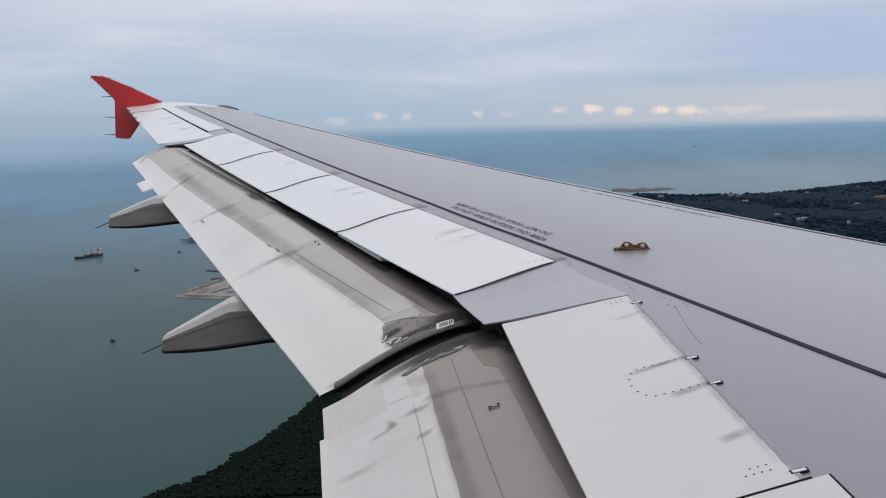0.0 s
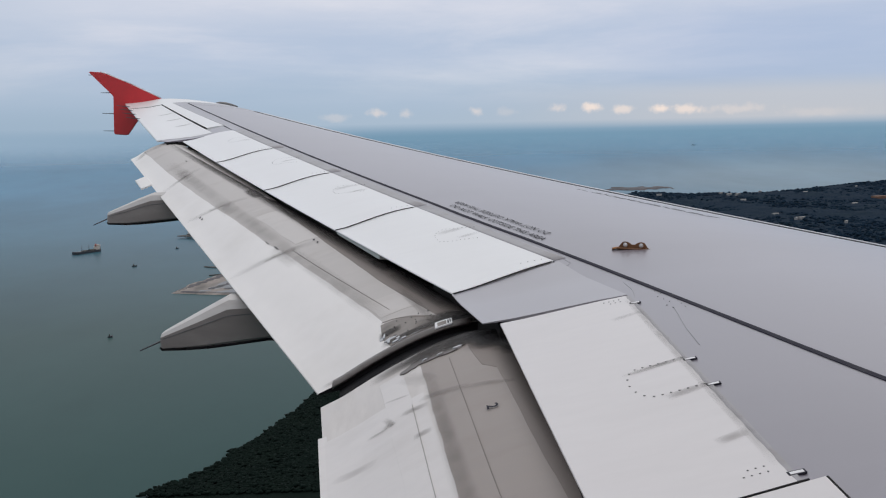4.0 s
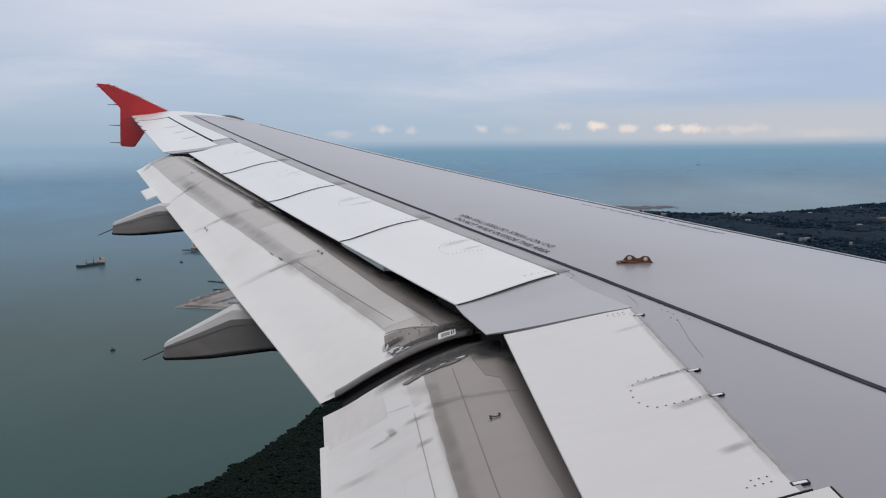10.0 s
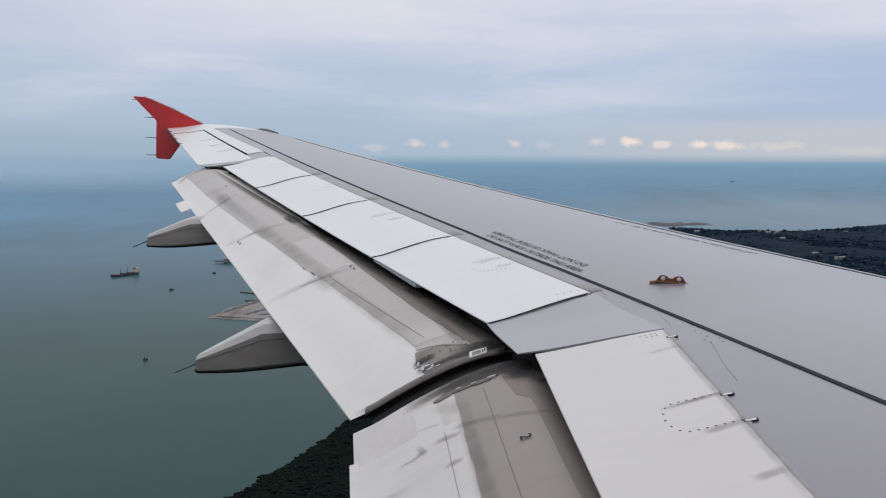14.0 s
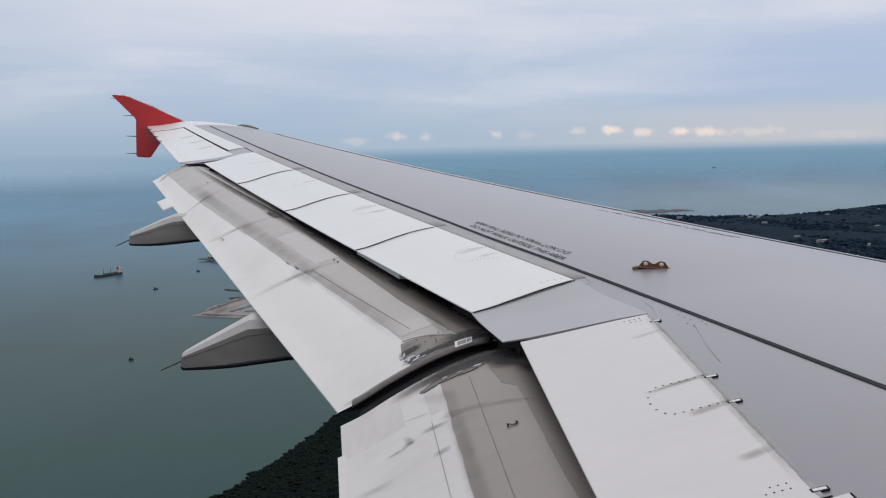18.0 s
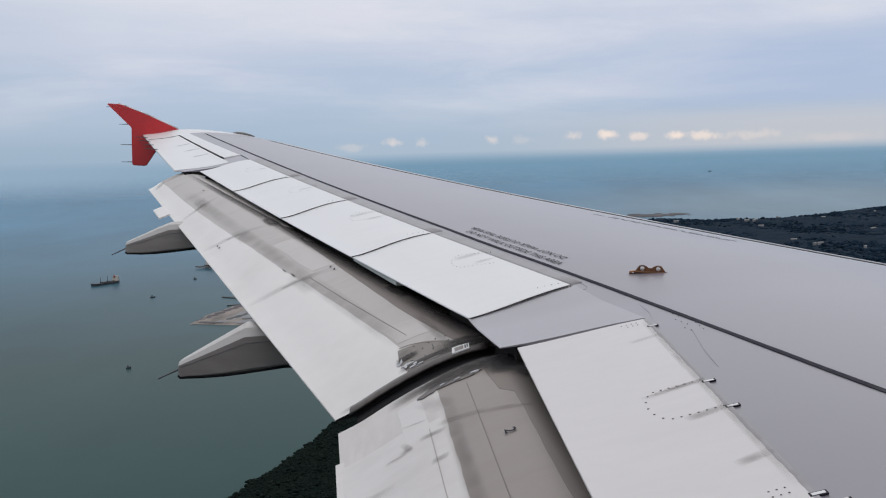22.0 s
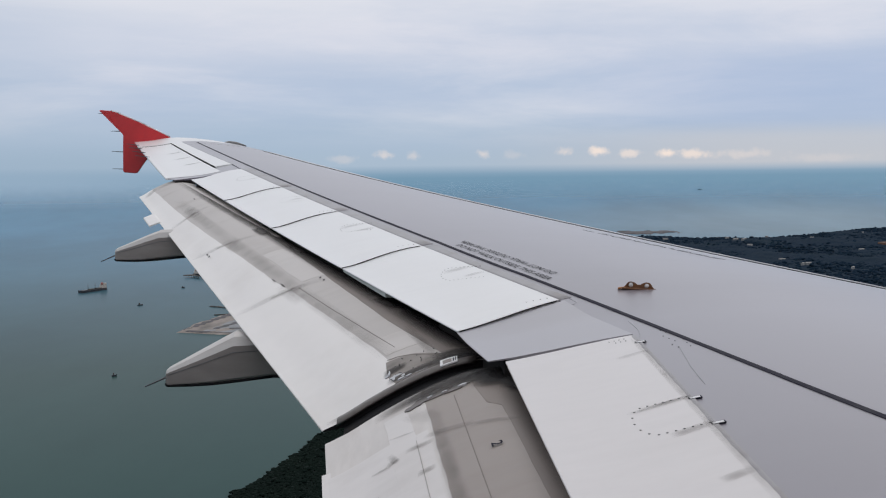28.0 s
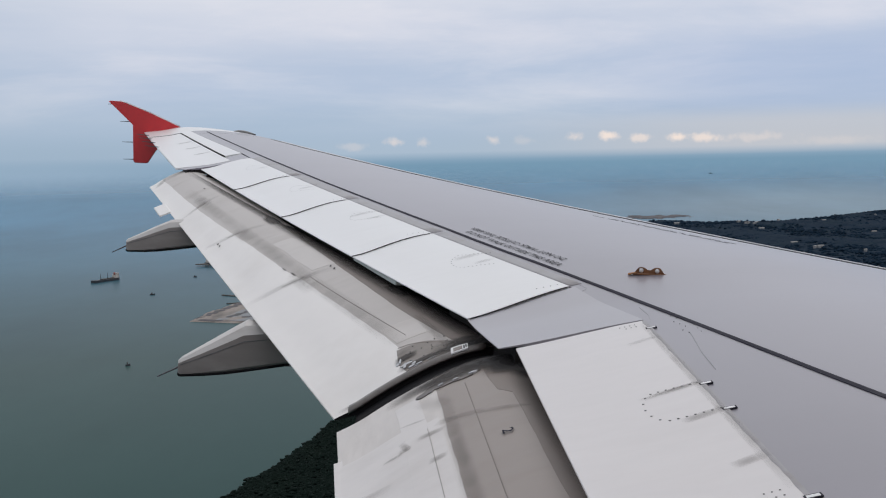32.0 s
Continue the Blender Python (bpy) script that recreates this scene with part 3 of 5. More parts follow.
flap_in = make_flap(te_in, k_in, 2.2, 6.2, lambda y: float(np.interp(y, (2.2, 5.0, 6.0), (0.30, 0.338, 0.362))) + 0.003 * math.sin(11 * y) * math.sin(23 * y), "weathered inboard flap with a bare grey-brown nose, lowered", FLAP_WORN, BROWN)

# ---- markings and fittings on the wing ----
LINE = ((-0.91, 3.711), (-1.126, 4.703), (-1.153, 4.827), (-1.182, 4.963), (-1.214, 5.111), (-1.248, 5.277), (-1.287, 5.457), (-1.33, 5.656), (-1.378, 5.879), (-1.432, 6.129), (-1.494, 6.405), (-1.577, 6.65), (-1.67, 6.919), (-1.774, 7.218), (-1.892, 7.539), (-2.024, 7.912), (-2.173, 8.346), (-2.346, 8.829), (-2.546, 9.386), (-2.78, 10.037), (-3.059, 10.811), (-3.394, 11.746), (-3.807, 12.891), (-4.325, 14.324), (-4.987, 16.128))


def dense(points, step=0.12):
    out = []
    for a, b in zip(points, points[1:]):
        n = max(1, int(math.hypot(b[0] - a[0], b[1] - a[1]) / step))
        out += [tuple(p + (q - p) * k / n for p, q in zip(a, b)) for k in range(n)]
    return out + [points[-1]]


part("walkway_line", ribbon(dense(LINE), 0.019, 0.0022, 0.0018, surface=top_z), BLACK, wing, "black walkway boundary line", smooth=False)
PANELSEAM = material("faint_panel_seam", (0.195, 0.188, 0.215), 0.42, vary=0.12, grain=30, coat=0.9, rough_vary=0.02)
SEAMCOL = material("seam_shadow_grey", (0.17, 0.17, 0.185), 0.6, vary=0.2, grain=30, stain=(0.3, 0.3, 0.32), stain_scale=4, stain_amount=0.7)


def arc_line(points):
    return ribbon(dense(points, 0.06), 0.0012, 0.0006, 0.002, surface=top_z)


def forward(p, dx):
    return (p[0] + dx, p[1] + dx * 0.3)


# hatch outlines ahead of the spoiler hinges
seams = [[forward(along(S_FRONT, s), 0.055) for s in np.linspace(0.02, 1.0, 12)],
         [forward(along(S_FRONT, 0.02), 0.055), (-1.625, 6.63), (-1.64, 6.60), (-1.69, 6.60)],
         [(-1.488, 6.2), (-1.484, 6.05), (-1.495, 5.96), (-1.512, 5.90)],
         [(-1.41, 5.72), (-1.44, 5.45), (-1.45, 5.25)]]
for s in seams:
    part("panel_seam", arc_line(s), PANELSEAM, wing, smooth=False)


def lettering(text, start, end, height_m):
    """Painted letters laid on the skin from start to end in plan."""
    curve = bpy.data.curves.new("lettering", "FONT")
    curve.body, curve.size, curve.resolution_u, curve.offset = text, 1.0, 2, 0.006
    tmp = bpy.data.objects.new("tmp", curve)
    scene.collection.objects.link(tmp)
    mesh = bpy.data.meshes.new_from_object(tmp.evaluated_get(bpy.context.evaluated_depsgraph_get()))
    bpy.data.objects.remove(tmp)
    xs, ys = [v.co.x for v in mesh.vertices], [v.co.y for v in mesh.vertices]
    w, h0, h1 = max(xs), min(ys), max(ys)
    a, b = Vector(start), Vector(end)
    d = b - a
    up = Vector((-d.y, d.x)).normalized() * (height_m / (h1 - h0))
    for v in mesh.vertices:
        p = a + d * (v.co.x / w) + up * (v.co.y - h0)
        v.co = on_top(p.x, p.y, 0.002)
    bm = bmesh.new()
    bm.from_mesh(mesh)
    left = set(bm.verts)
    while left:
        island, todo = set(), [next(iter(left))]
        while todo:
            v = todo.pop()
            if v in island:
                continue
            island.add(v)
            todo += [e.other_vert(v) for e in v.link_edges]
        left -= island
        one = bmesh.new()
        twin = {v: one.verts.new(v.co) for v in island}
        for f in {f for v in island for f in v.link_faces}:
            one.faces.new([twin[v] for v in f.verts])
        part("letter", one, LETTER, wing, smooth=False)
    bm.free()


lettering("DO NOT WALK OUTSIDE THIS AREA", (-2.073, 8.18), (-1.690, 7.09), 0.036)
lettering("DO NOT WALK OUTSIDE THIS AREA", (-1.622, 7.208), (-2.010, 8.278), 0.036)
# dusty strip between the spoiler hinges and the line
for k in range(4):
    rows = [[on_top(*forward(along(S_FRONT, s), dx), 0.0016) for dx in np.linspace(0.006, 0.056 + 0.04 * s, 5)] for s in np.linspace(k / 4 + 0.002, (k + 1) / 4 - 0.002, 10)]
    part("hinge_strip", slab(rows, 0.003), HINGE, wing, "dusty pale strip ahead of the spoiler hinges")
# pale structure below the aft edge of the spoiler next to the fixed panel
rows = [[(*[c + d for c, d in zip(along(S_AFT, s), (0.006 + w, 0.002))], top_z(*along(S_AFT, s)) - 0.006) for w in (0.0, 0.05)] for s in np.linspace(0.142, 0.248, 8)]
part("lower_lip", slab(rows, lambda i, j: 0.020 - 0.0015 * i), PRIMER, spoilers[1], "pale green-grey lower lip", smooth=False)
# short unreadable legends near the leading edge
ragged = random.Random(5)
for f in (0.270, 0.283):
    y = 7.88
    while y < 8.95:
        run = ragged.uniform(0.03, 0.11)
        p, q = top_at(y, f), top_at(y + run, f)
        part("legend_bar", ribbon([p[:2], q[:2]], 0.010, 0.002, surface=top_z), PANELSEAM, wing, smooth=False)
        y += run + ragged.uniform(0.015, 0.05)

# life-line bracket: two eyes on a foot plate
bm = bmesh.new()
outline = []
for k in range(41):
    s = k / 40
    hump = max(0.0, math.cos((s - 0.27) * math.pi / 0.36)) ** 0.8 if abs(s - 0.27) < 0.18 else 0
    hump = max(hump, max(0.0, math.cos((s - 0.73) * math.pi / 0.36)) ** 0.8 if abs(s - 0.73) < 0.18 else 0)
    basic = 0.021 * min(1, s / 0.2 + 0.05, (1 - s) / 0.18 + 0.05)
    outline.append((s * 0.150 - 0.006, basic + hump * 0.012))
holes = [(0.0345, 0.0185), (0.1035, 0.0185)]
ax = Vector((0.132, -0.036, 0)).normalized()
nx = Vector((-ax.y, ax.x, 0))
org = Vector((-1.400, 6.752, 0))
foot = on_top(-1.34, 6.74).z


def brk(u, h, w):
    p = org + ax * u + nx * w
    return Vector((p.x, p.y, foot + h - 0.002))


for side in (-0.006, 0.006):
    row_b = [bm.verts.new(brk(u, 0, side)) for u, h in outline]
    row_t = [bm.verts.new(brk(u, h, side)) for u, h in outline]
    for k in range(40):
        bm.faces.new((row_b[k], row_b[k + 1], row_t[k + 1], row_t[k]))
    if side < 0:
        first = row_t
    else:
        for k in range(40):
            bm.faces.new((first[k], first[k + 1], row_t[k + 1], row_t[k]))
bracket = part("bracket", bm, GOLD, wing, "ochre life-line bracket with two eyes", smooth=False)
for u, h in holes:
    ring = loft([[brk(u + r * math.cos(a), h + r * math.sin(a), w) for a in np.linspace(0, math.tau, 14, endpoint=False)] for r, w in ((0.010, -0.0075), (0.0125, -0.0085), (0.0125, 0.0085), (0.010, 0.0075))], caps=False)
    part("eye_rim", ring, GOLD, bracket)
    part("eye_hole", loft([[brk(u + 0.0102 * math.cos(a), h + 0.0102 * math.sin(a), w) for a in np.linspace(0, math.tau, 14, endpoint=False)] for w in (-0.0072, 0.0072)]), WHITE, bracket, "pale eye hole")
foot_rows = [[brk(u, 0.006, w) for w in (-0.014, -0.007, 0.007, 0.014)] for u in np.linspace(-0.002, 0.144, 6)]
part("foot_plate", slab(foot_rows, 0.008), GOLD, bracket)
part("foot_tongue", slab([[brk(u, 0.0075 - 0.25 * abs(min(0, u + 0.004)), w) for w in (-0.012, 0.012)] for u in (-0.022, -0.004, 0.014)], 0.008), OCHRE, bracket, "brighter ochre tongue of the bracket")

# grime with a ragged edge along the inboard spoiler's hinge
rows = []
for y in np.linspace(4.222, 5.962, 120):
    rag = -1.5265 - 0.0012 * math.sin(5.3 * y + 1) - 0.0009 * math.sin(31 * y) - 0.0007 * math.sin(83 * y)
    rows.append([on_top(x, y, 0.0045) for x in (-1.5135, (-1.5135 + rag) / 2, rag)])
part("grimy_edge", slab(rows, 0.002), HINGE, spoilers[0], "grimy worn edge along the hinge", smooth=False)
# hinge placards: pale plate in a dark frame
for x, y in ((-1.518, 5.85), (-1.512, 5.133), (-1.512, 4.892), (-1.512, 4.262)):
    rim = part("placard", slab([[on_top(x + dx, y + dy - 0.1 * dx, 0.0047) for dy in (-0.010, 0.010)] for dx in (-0.018, 0.020)], 0.004), BLACK, wing, "small black-edged placard", smooth=False)
    part("face", slab([[on_top(x + dx, y + dy - 0.1 * dx, 0.0053) for dy in (-0.0062, 0.0062)] for dx in (-0.0135, 0.0155)], 0.003), WHITE, rim, smooth=False)

# rivets
RIVET = material("dark_rivet_head", (0.10, 0.10, 0.105), 0.5, metal=0.3, vary=0.2, grain=50)


def rivets(spots, size, parent, label="", surface=top_z):
    bm = bmesh.new()
    for x, y in spots:
        c = Vector((x, y, surface(x, y) + (0.0005 if parent is wing else 0.0045)))
        loft([[c + Vector((r * math.cos(a), r * math.sin(a), dz)) for a in np.linspace(0, math.tau, 7, endpoint=False)] for r, dz in ((size * 0.85, -0.004), (size * 0.7, 0.0008))], bm=bm)
    return tagged(part("rivets", bm, RIVET, parent, label), kind="stuff")


def u_shape(cx, cy, w, length, n=24):
    """Rivets round an actuator fitting: two legs from the hinge, a round end aft."""
    out = []
    for k in range(n):
        s = k / (n - 1)
        if s < 0.31:
            out.append((cx - length * s / 0.31 * 0.72, cy + w / 2))
        elif s > 0.69:
            out.append((cx - length * (1 - s) / 0.31 * 0.72, cy - w / 2))
        else:
            a = math.pi * (s - 0.31) / 0.38
            out.append((cx - length * 0.72 - length * 0.28 * math.sin(a), cy + w / 2 * math.cos(a)))
    return out


rivets(u_shape(-1.53, 5.03, 0.25, 0.18, 19), 0.005, spoilers[0], "rivets round the actuator fitting")
rivets([(-1.56 - 0.018 * (k % 4), 5.93 - 0.03 * (k // 4)) for k in range(7)], 0.0035, spoilers[0])
rivets([(-1.56 - 0.018 * (k % 4), 4.30 + 0.03 * (k // 4)) for k in range(7)], 0.0035, spoilers[0])
for k, s in enumerate((0.47, 0.52, 0.5, 0.5)):
    f = along(S_FRONT, (k + s) / 4)
    rivets([(x, y - (x - f[0]) * 0.3) for x, y in u_shape(f[0] - 0.02, f[1], 0.24, 0.2)], 0.0032, spoilers[k + 1], surface=bowed_z)
    c = along(S_FRONT, k / 4)
    rivets([(c[0] - 0.05 - 0.03 * q, c[1] + 0.06) for q in range(4)], 0.0035, spoilers[k + 1], surface=bowed_z)
rivets([(-1.415 + 0.012 * math.sin(k * 2.1), 5.98 - 0.045 * k) for k in range(7)] + [(-1.375, 5.9 - 0.05 * k) for k in range(5)], 0.003, wing)


def smear(name, colour, top, rag=1.0):
    """Thin see-through film for grime and painted shade: dense in its middle, broken up by noise."""
    m = bpy.data.materials.new(name)
    m.use_nodes = True
    n, l = m.node_tree.nodes, m.node_tree.links
    b = n["Principled BSDF"]
    b.inputs["Base Color"].default_value, b.inputs["Roughness"].default_value = (*colour, 1), 0.7
    tc = n.new("ShaderNodeTexCoord")
    sep = n.new("ShaderNodeSeparateXYZ")
    l.new(tc.outputs["UV"], sep.inputs[0])
    t = n.new("ShaderNodeTexNoise")
    t.inputs["Scale"].default_value, t.inputs["Detail"].default_value = 9, 8
    l.new(tc.outputs["Object"], t.inputs["Vector"])

    def mt(op, a, b2):
        q = n.new("ShaderNodeMath")
        q.operation, q.use_clamp = op, True
        for k, v in enumerate((a, b2)):
            if isinstance(v, (int, float)):
                q.inputs[k].default_value = v
            else:
                l.new(v, q.inputs[k])
        return q.outputs[0]

    def tent(v):
        return mt("MULTIPLY", mt("MULTIPLY", v, mt("SUBTRACT", 1.0, v)), 4.0)

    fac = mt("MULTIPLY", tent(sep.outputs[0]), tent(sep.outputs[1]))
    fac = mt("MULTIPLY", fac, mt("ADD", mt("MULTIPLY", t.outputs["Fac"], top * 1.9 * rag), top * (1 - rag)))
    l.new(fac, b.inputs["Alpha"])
    return m


SMEAR = smear("dark_dirt_smear", (0.14, 0.125, 0.115), 0.32)
FAINT = smear("faint_dirt_smear", (0.17, 0.155, 0.145), 0.20)
# black film for painted shade; the next serves soot marks and shade alike
DEEP_SHADE = smear("black_nose_shade", (0.012, 0.011, 0.012), 1.6, 0.15)
SOOT_SHADE = smear("soot_and_shade_smear", (0.045, 0.04, 0.037), 1.0, 0.35)


def dirt_shade(points, width, parent, surface, mat=None, proud=0.006, name="dirt_streak", across=5, half=False):
    """A smear along a line in plan."""
    pts = dense(points, 0.04)
    bm = bmesh.new()
    uv = bm.loops.layers.uv.new("UVMap")
    rows = []
    for k, p in enumerate(pts):
        a, b = pts[max(0, k - 1)], pts[min(len(pts) - 1, k + 1)]
        d = Vector((b[0] - a[0], b[1] - a[1])).normalized()
        n = Vector((-d.y, d.x))
        row = []
        for j in range(across):
            s = j / (across - 1)
            x, y = p[0] + n.x * width * (s - 0.5), p[1] + n.y * width * (s - 0.5)
            row.append((bm.verts.new((x, y, surface(x, y) + proud)), (k / (len(pts) - 1), 0.5 * (1 - s) if half else s)))
        rows.append(row)
    for r0, r1 in zip(rows, rows[1:]):
        for j in range(across - 1):
            q = (r0[j], r0[j + 1], r1[j + 1], r1[j])
            f = bm.faces.new([v for v, _ in q])
            for loop, (_, c) in zip(f.loops, q):
                loop[uv].uv = c
    ob = part(name, bm, mat or SMEAR, parent)
    ob.visible_shadow = False
    return ob


for y, ln, w, m in ((5.15, 0.20, 0.03, SMEAR), (5.16, 0.17, 0.02, SMEAR), (4.90, 0.13, 0.05, SMEAR), (5.72, 0.12, 0.04, FAINT), (4.54, 0.10, 0.05, SMEAR)):
    dirt_shade([(-1.515, y), (-1.515 - ln, y - 0.03)], w, spoilers[0], top_z, m)
for y0, y1 in ((4.3, 5.0), (4.75, 5.6), (5.3, 5.95)):
    dirt_shade([(-1.532, y) for y in np.linspace(y0, y1, 10)], 0.03, spoilers[0], top_z, FAINT)
for s, ln, w in ((0.115, 0.12, 0.05), (0.14, 0.16, 0.07), (0.37, 0.14, 0.05), (0.40, 0.18, 0.08), (0.63, 0.14, 0.06), (0.87, 0.12, 0.06)):
    f = along(S_FRONT, s)
    dirt_shade([(f[0] - 0.01, f[1]), (f[0] - ln, f[1] - ln * 0.3)], w, spoilers[1 + int(s * 4)], bowed_z, FAINT)
for y in (14.0, 14.6, 15.2):
    a = top_at(y, 0.775)
    dirt_shade([a[:2], (a.x - 0.2, y + 0.01)], 0.08, wing, top_z)

# ---- flap details ----
ENDPLATE = material("stained_metal_plate", (0.27, 0.243, 0.222), 0.5, vary=0.15, grain=25, stain=(0.10, 0.09, 0.083), stain_scale=9, stain_amount=0.8)

LIP = material("grimy_metal_lip", (0.17, 0.155, 0.147), 0.45, metal=0.2, vary=0.2, grain=25, stain=(0.05, 0.045, 0.042), stain_scale=8, stain_amount=0.8)
JOINT = material("dusty_paint_joint", (0.40, 0.38, 0.36), 0.6, vary=0.2, grain=30, spec=0.2)
NOSESEAM = material("brown_nose_seam", (0.29, 0.26, 0.24), 0.6, vary=0.2, grain=30, spec=0.2)


def flap_z(te_at, k_at):
    def z(x, y):
        te, k = te_at(y), k_at(y)
        return te.z + k * float(np.interp((x - te.x) / k, HU, HT))
    return z


z_out, z_in = flap_z(te_out, k_out), flap_z(te_in, k_in)


def on_flap(te_at, k_at, y, u):
    te, k = te_at(y), k_at(y)
    return (te.x + u * k, y)


# chordwise joints with dirt, spanwise nose joint
for y0, y1, soil in ((8.32, 8.17, 0.085), (9.90, 9.70, 0.085), (11.05, 11.24, 0.10)):
    pts = [on_flap(te_out, k_out, y0 + (y1 - y0) * u / 0.56, u) for u in np.linspace(0.02, 0.56, 14)]
    part("flap_joint", ribbon(pts[5:9], 0.0012, 0.0025, surface=z_out), JOINT, flap_out, smooth=False)
    dirt_shade(pts, soil, flap_out, z_out, FAINT, 0.0035)
    dirt_shade([on_flap(te_out, k_out, y1 + dy, 0.34) for dy in (-0.22, 0, 0.22)], 0.11, flap_out, z_out, FAINT, 0.0048)
part("nose_joint", ribbon([on_flap(te_out, k_out, y, float(np.interp(y, (6.85, 7.66, 8.2), (0.433, 0.400, 0.385)))) for y in np.linspace(6.85, 8.2, 16)], 0.0009, 0.003, surface=z_out), NOSESEAM, flap_out, smooth=False)
for y0, y1 in ((6.75, 8.25), (8.1, 9.9), (9.6, 12.0)):
    dirt_shade([on_flap(te_out, k_out, y, 0.385 - 0.03 * (y - 6.7) / 3) for y in np.linspace(y0, y1, 30)], 0.09, flap_out, z_out, FAINT, 0.0035)
# paler nose panels between the joints
for y0, y1, ua, ub in ((8.28, 9.14, 0.425, 0.60), (6.80, 7.02, 0.375, 0.535)):
    rows = [[(x, y, z_out(x, y) + 0.0012) for x, y in (on_flap(te_out, k_out, yy, u + 0.004 * math.sin(13 * yy)) for u in np.linspace(ua, ub, 6))] for yy in np.linspace(y0, y1, 16)]
    crease(part("nose_panel", slab(rows, 0.003), PALE_NOSE, flap_out, "paler grey panel on the flap nose"), 20)
# shade below the spoilers painted as dark strips along the outboard nose
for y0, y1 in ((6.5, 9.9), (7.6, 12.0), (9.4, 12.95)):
    dirt_shade([on_flap(te_out, k_out, y, 0.68) for y in np.linspace(y0, y1, 30)], 0.2 * k_out((y0 + y1) / 2), flap_out, z_out, SOOT_SHADE, 0.004, "soot_shade", half=True)
# stained outer corner
dirt_shade([on_flap(te_out, k_out, 12.9, u) for u in (0.08, 0.16, 0.24)], 0.22, flap_out, z_out, SMEAR, 0.004)
dirt_shade([on_flap(te_out, k_out, 12.95, u) for u in (0.2, 0.4, 0.6)], 0.2, flap_out, z_out, FAINT, 0.004)
# tiny stencilled marks beside the joints
for u, y in ((0.139, 9.77), (0.532, 8.206)):
    for d in (-0.035, 0.03):
        p = on_flap(te_out, k_out, y + d, u)
        part("stencil_mark", slab([[(p[0] + dx, p[1] + dy, z_out(p[0] + dx, p[1] + dy) + 0.006) for dy in (-0.009, 0.009)] for dx in (-0.004, 0.004)], 0.003), BLACK, flap_out, smooth=False)
# inboard flap: joints along the span
part("nose_joint", ribbon([on_flap(te_in, k_in, y, float(np.interp(y, (2.5, 4.86, 5.47, 5.97), (0.38, 0.430, 0.447, 0.461)))) for y in np.linspace(2.5, 5.98, 24)], 0.0018, 0.002, surface=z_in), NOSESEAM, flap_in, smooth=False)
part("paint_joint", ribbon([on_flap(te_in, k_in, y, float(np.interp(y, (2.5, 5.04, 5.68), (0.25, 0.285, 0.296)))) for y in np.linspace(2.5, 5.68, 20)], 0.0010, 0.0034, surface=z_in), JOINT, flap_in, smooth=False)
for y0, y1, w in ((2.4, 5.9, 0.07), (4.6, 6.02, 0.05)):
    dirt_shade([on_flap(te_in, k_in, y, float(np.interp(y, (2.2, 5.0, 6.0), (0.315, 0.355, 0.378)))) for y in np.linspace(y0, y1, 20)], w, flap_in, z_in, FAINT, 0.0036)
# inboard nose darkened towards the spoiler edge: painted shade
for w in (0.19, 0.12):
    dirt_shade([on_flap(te_in, k_in, y, 0.785 - w / 2) for y in np.linspace(1.0, 6.5, 30)], w, flap_in, z_in, SOOT_SHADE, 0.004 + 0.004 * w, "soot_shade", half=True, across=9)
# scuffs across the white paint and a faint chordwise line over the nose
for (ua, ya), (ub, yb), w, m in (((0.14, 5.585), (0.21, 5.575), 0.022, SMEAR), ((0.205, 5.68), (0.225, 5.57), 0.026, SMEAR), ((0.19, 5.60), (0.235, 5.59), 0.04, SMEAR), ((0.255, 5.63), (0.345, 5.60), 0.045, SMEAR), ((0.27, 5.375), (0.33, 5.37), 0.05, SMEAR),
                                 ((0.21, 5.83), (0.30, 5.775), 0.016, SMEAR), ((0.32, 5.68), (0.48, 5.606), 0.05, SMEAR), ((0.45, 5.61), (0.62, 5.535), 0.035, SMEAR), ((0.02, 5.40), (0.16, 5.36), 0.06, FAINT),
                                 ((0.30, 6.0), (0.37, 5.8), 0.09, FAINT)):
    dirt_shade([on_flap(te_in, k_in, ya + (yb - ya) * k / 5, ua + (ub - ua) * k / 5) for k in range(6)], w, flap_in, z_in, m, 0.0045)

# the nose runs on under the spoilers towards the outer end
rows = []
for y in np.linspace(9.6, 13.04, 24):
    te, k, e = te_out(y), k_out(y), float(np.interp(y, (9.6, 11.5), (0.4, 1.0)))
    rows.append([(te.x + (0.66 + du * e) * k, y, te.z + k * (float(np.interp(0.66, HU, HT)) + dz) + 0.001) for du, dz in ((0, 0), (0.04, 0.002), (0.09, 0.001), (0.15, -0.004), (0.21, -0.014), (0.26, -0.03), (0.29, -0.06))])
part("flap_nose", slab(rows, 0.02), BARE, flap_out)
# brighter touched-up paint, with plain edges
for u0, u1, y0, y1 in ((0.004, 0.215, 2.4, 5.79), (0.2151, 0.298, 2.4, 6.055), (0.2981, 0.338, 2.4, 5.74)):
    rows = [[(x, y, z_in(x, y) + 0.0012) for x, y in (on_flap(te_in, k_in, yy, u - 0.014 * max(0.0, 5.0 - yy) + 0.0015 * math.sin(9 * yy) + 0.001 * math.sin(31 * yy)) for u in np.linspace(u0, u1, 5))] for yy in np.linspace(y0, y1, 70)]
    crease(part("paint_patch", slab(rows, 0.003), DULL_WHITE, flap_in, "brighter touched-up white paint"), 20)

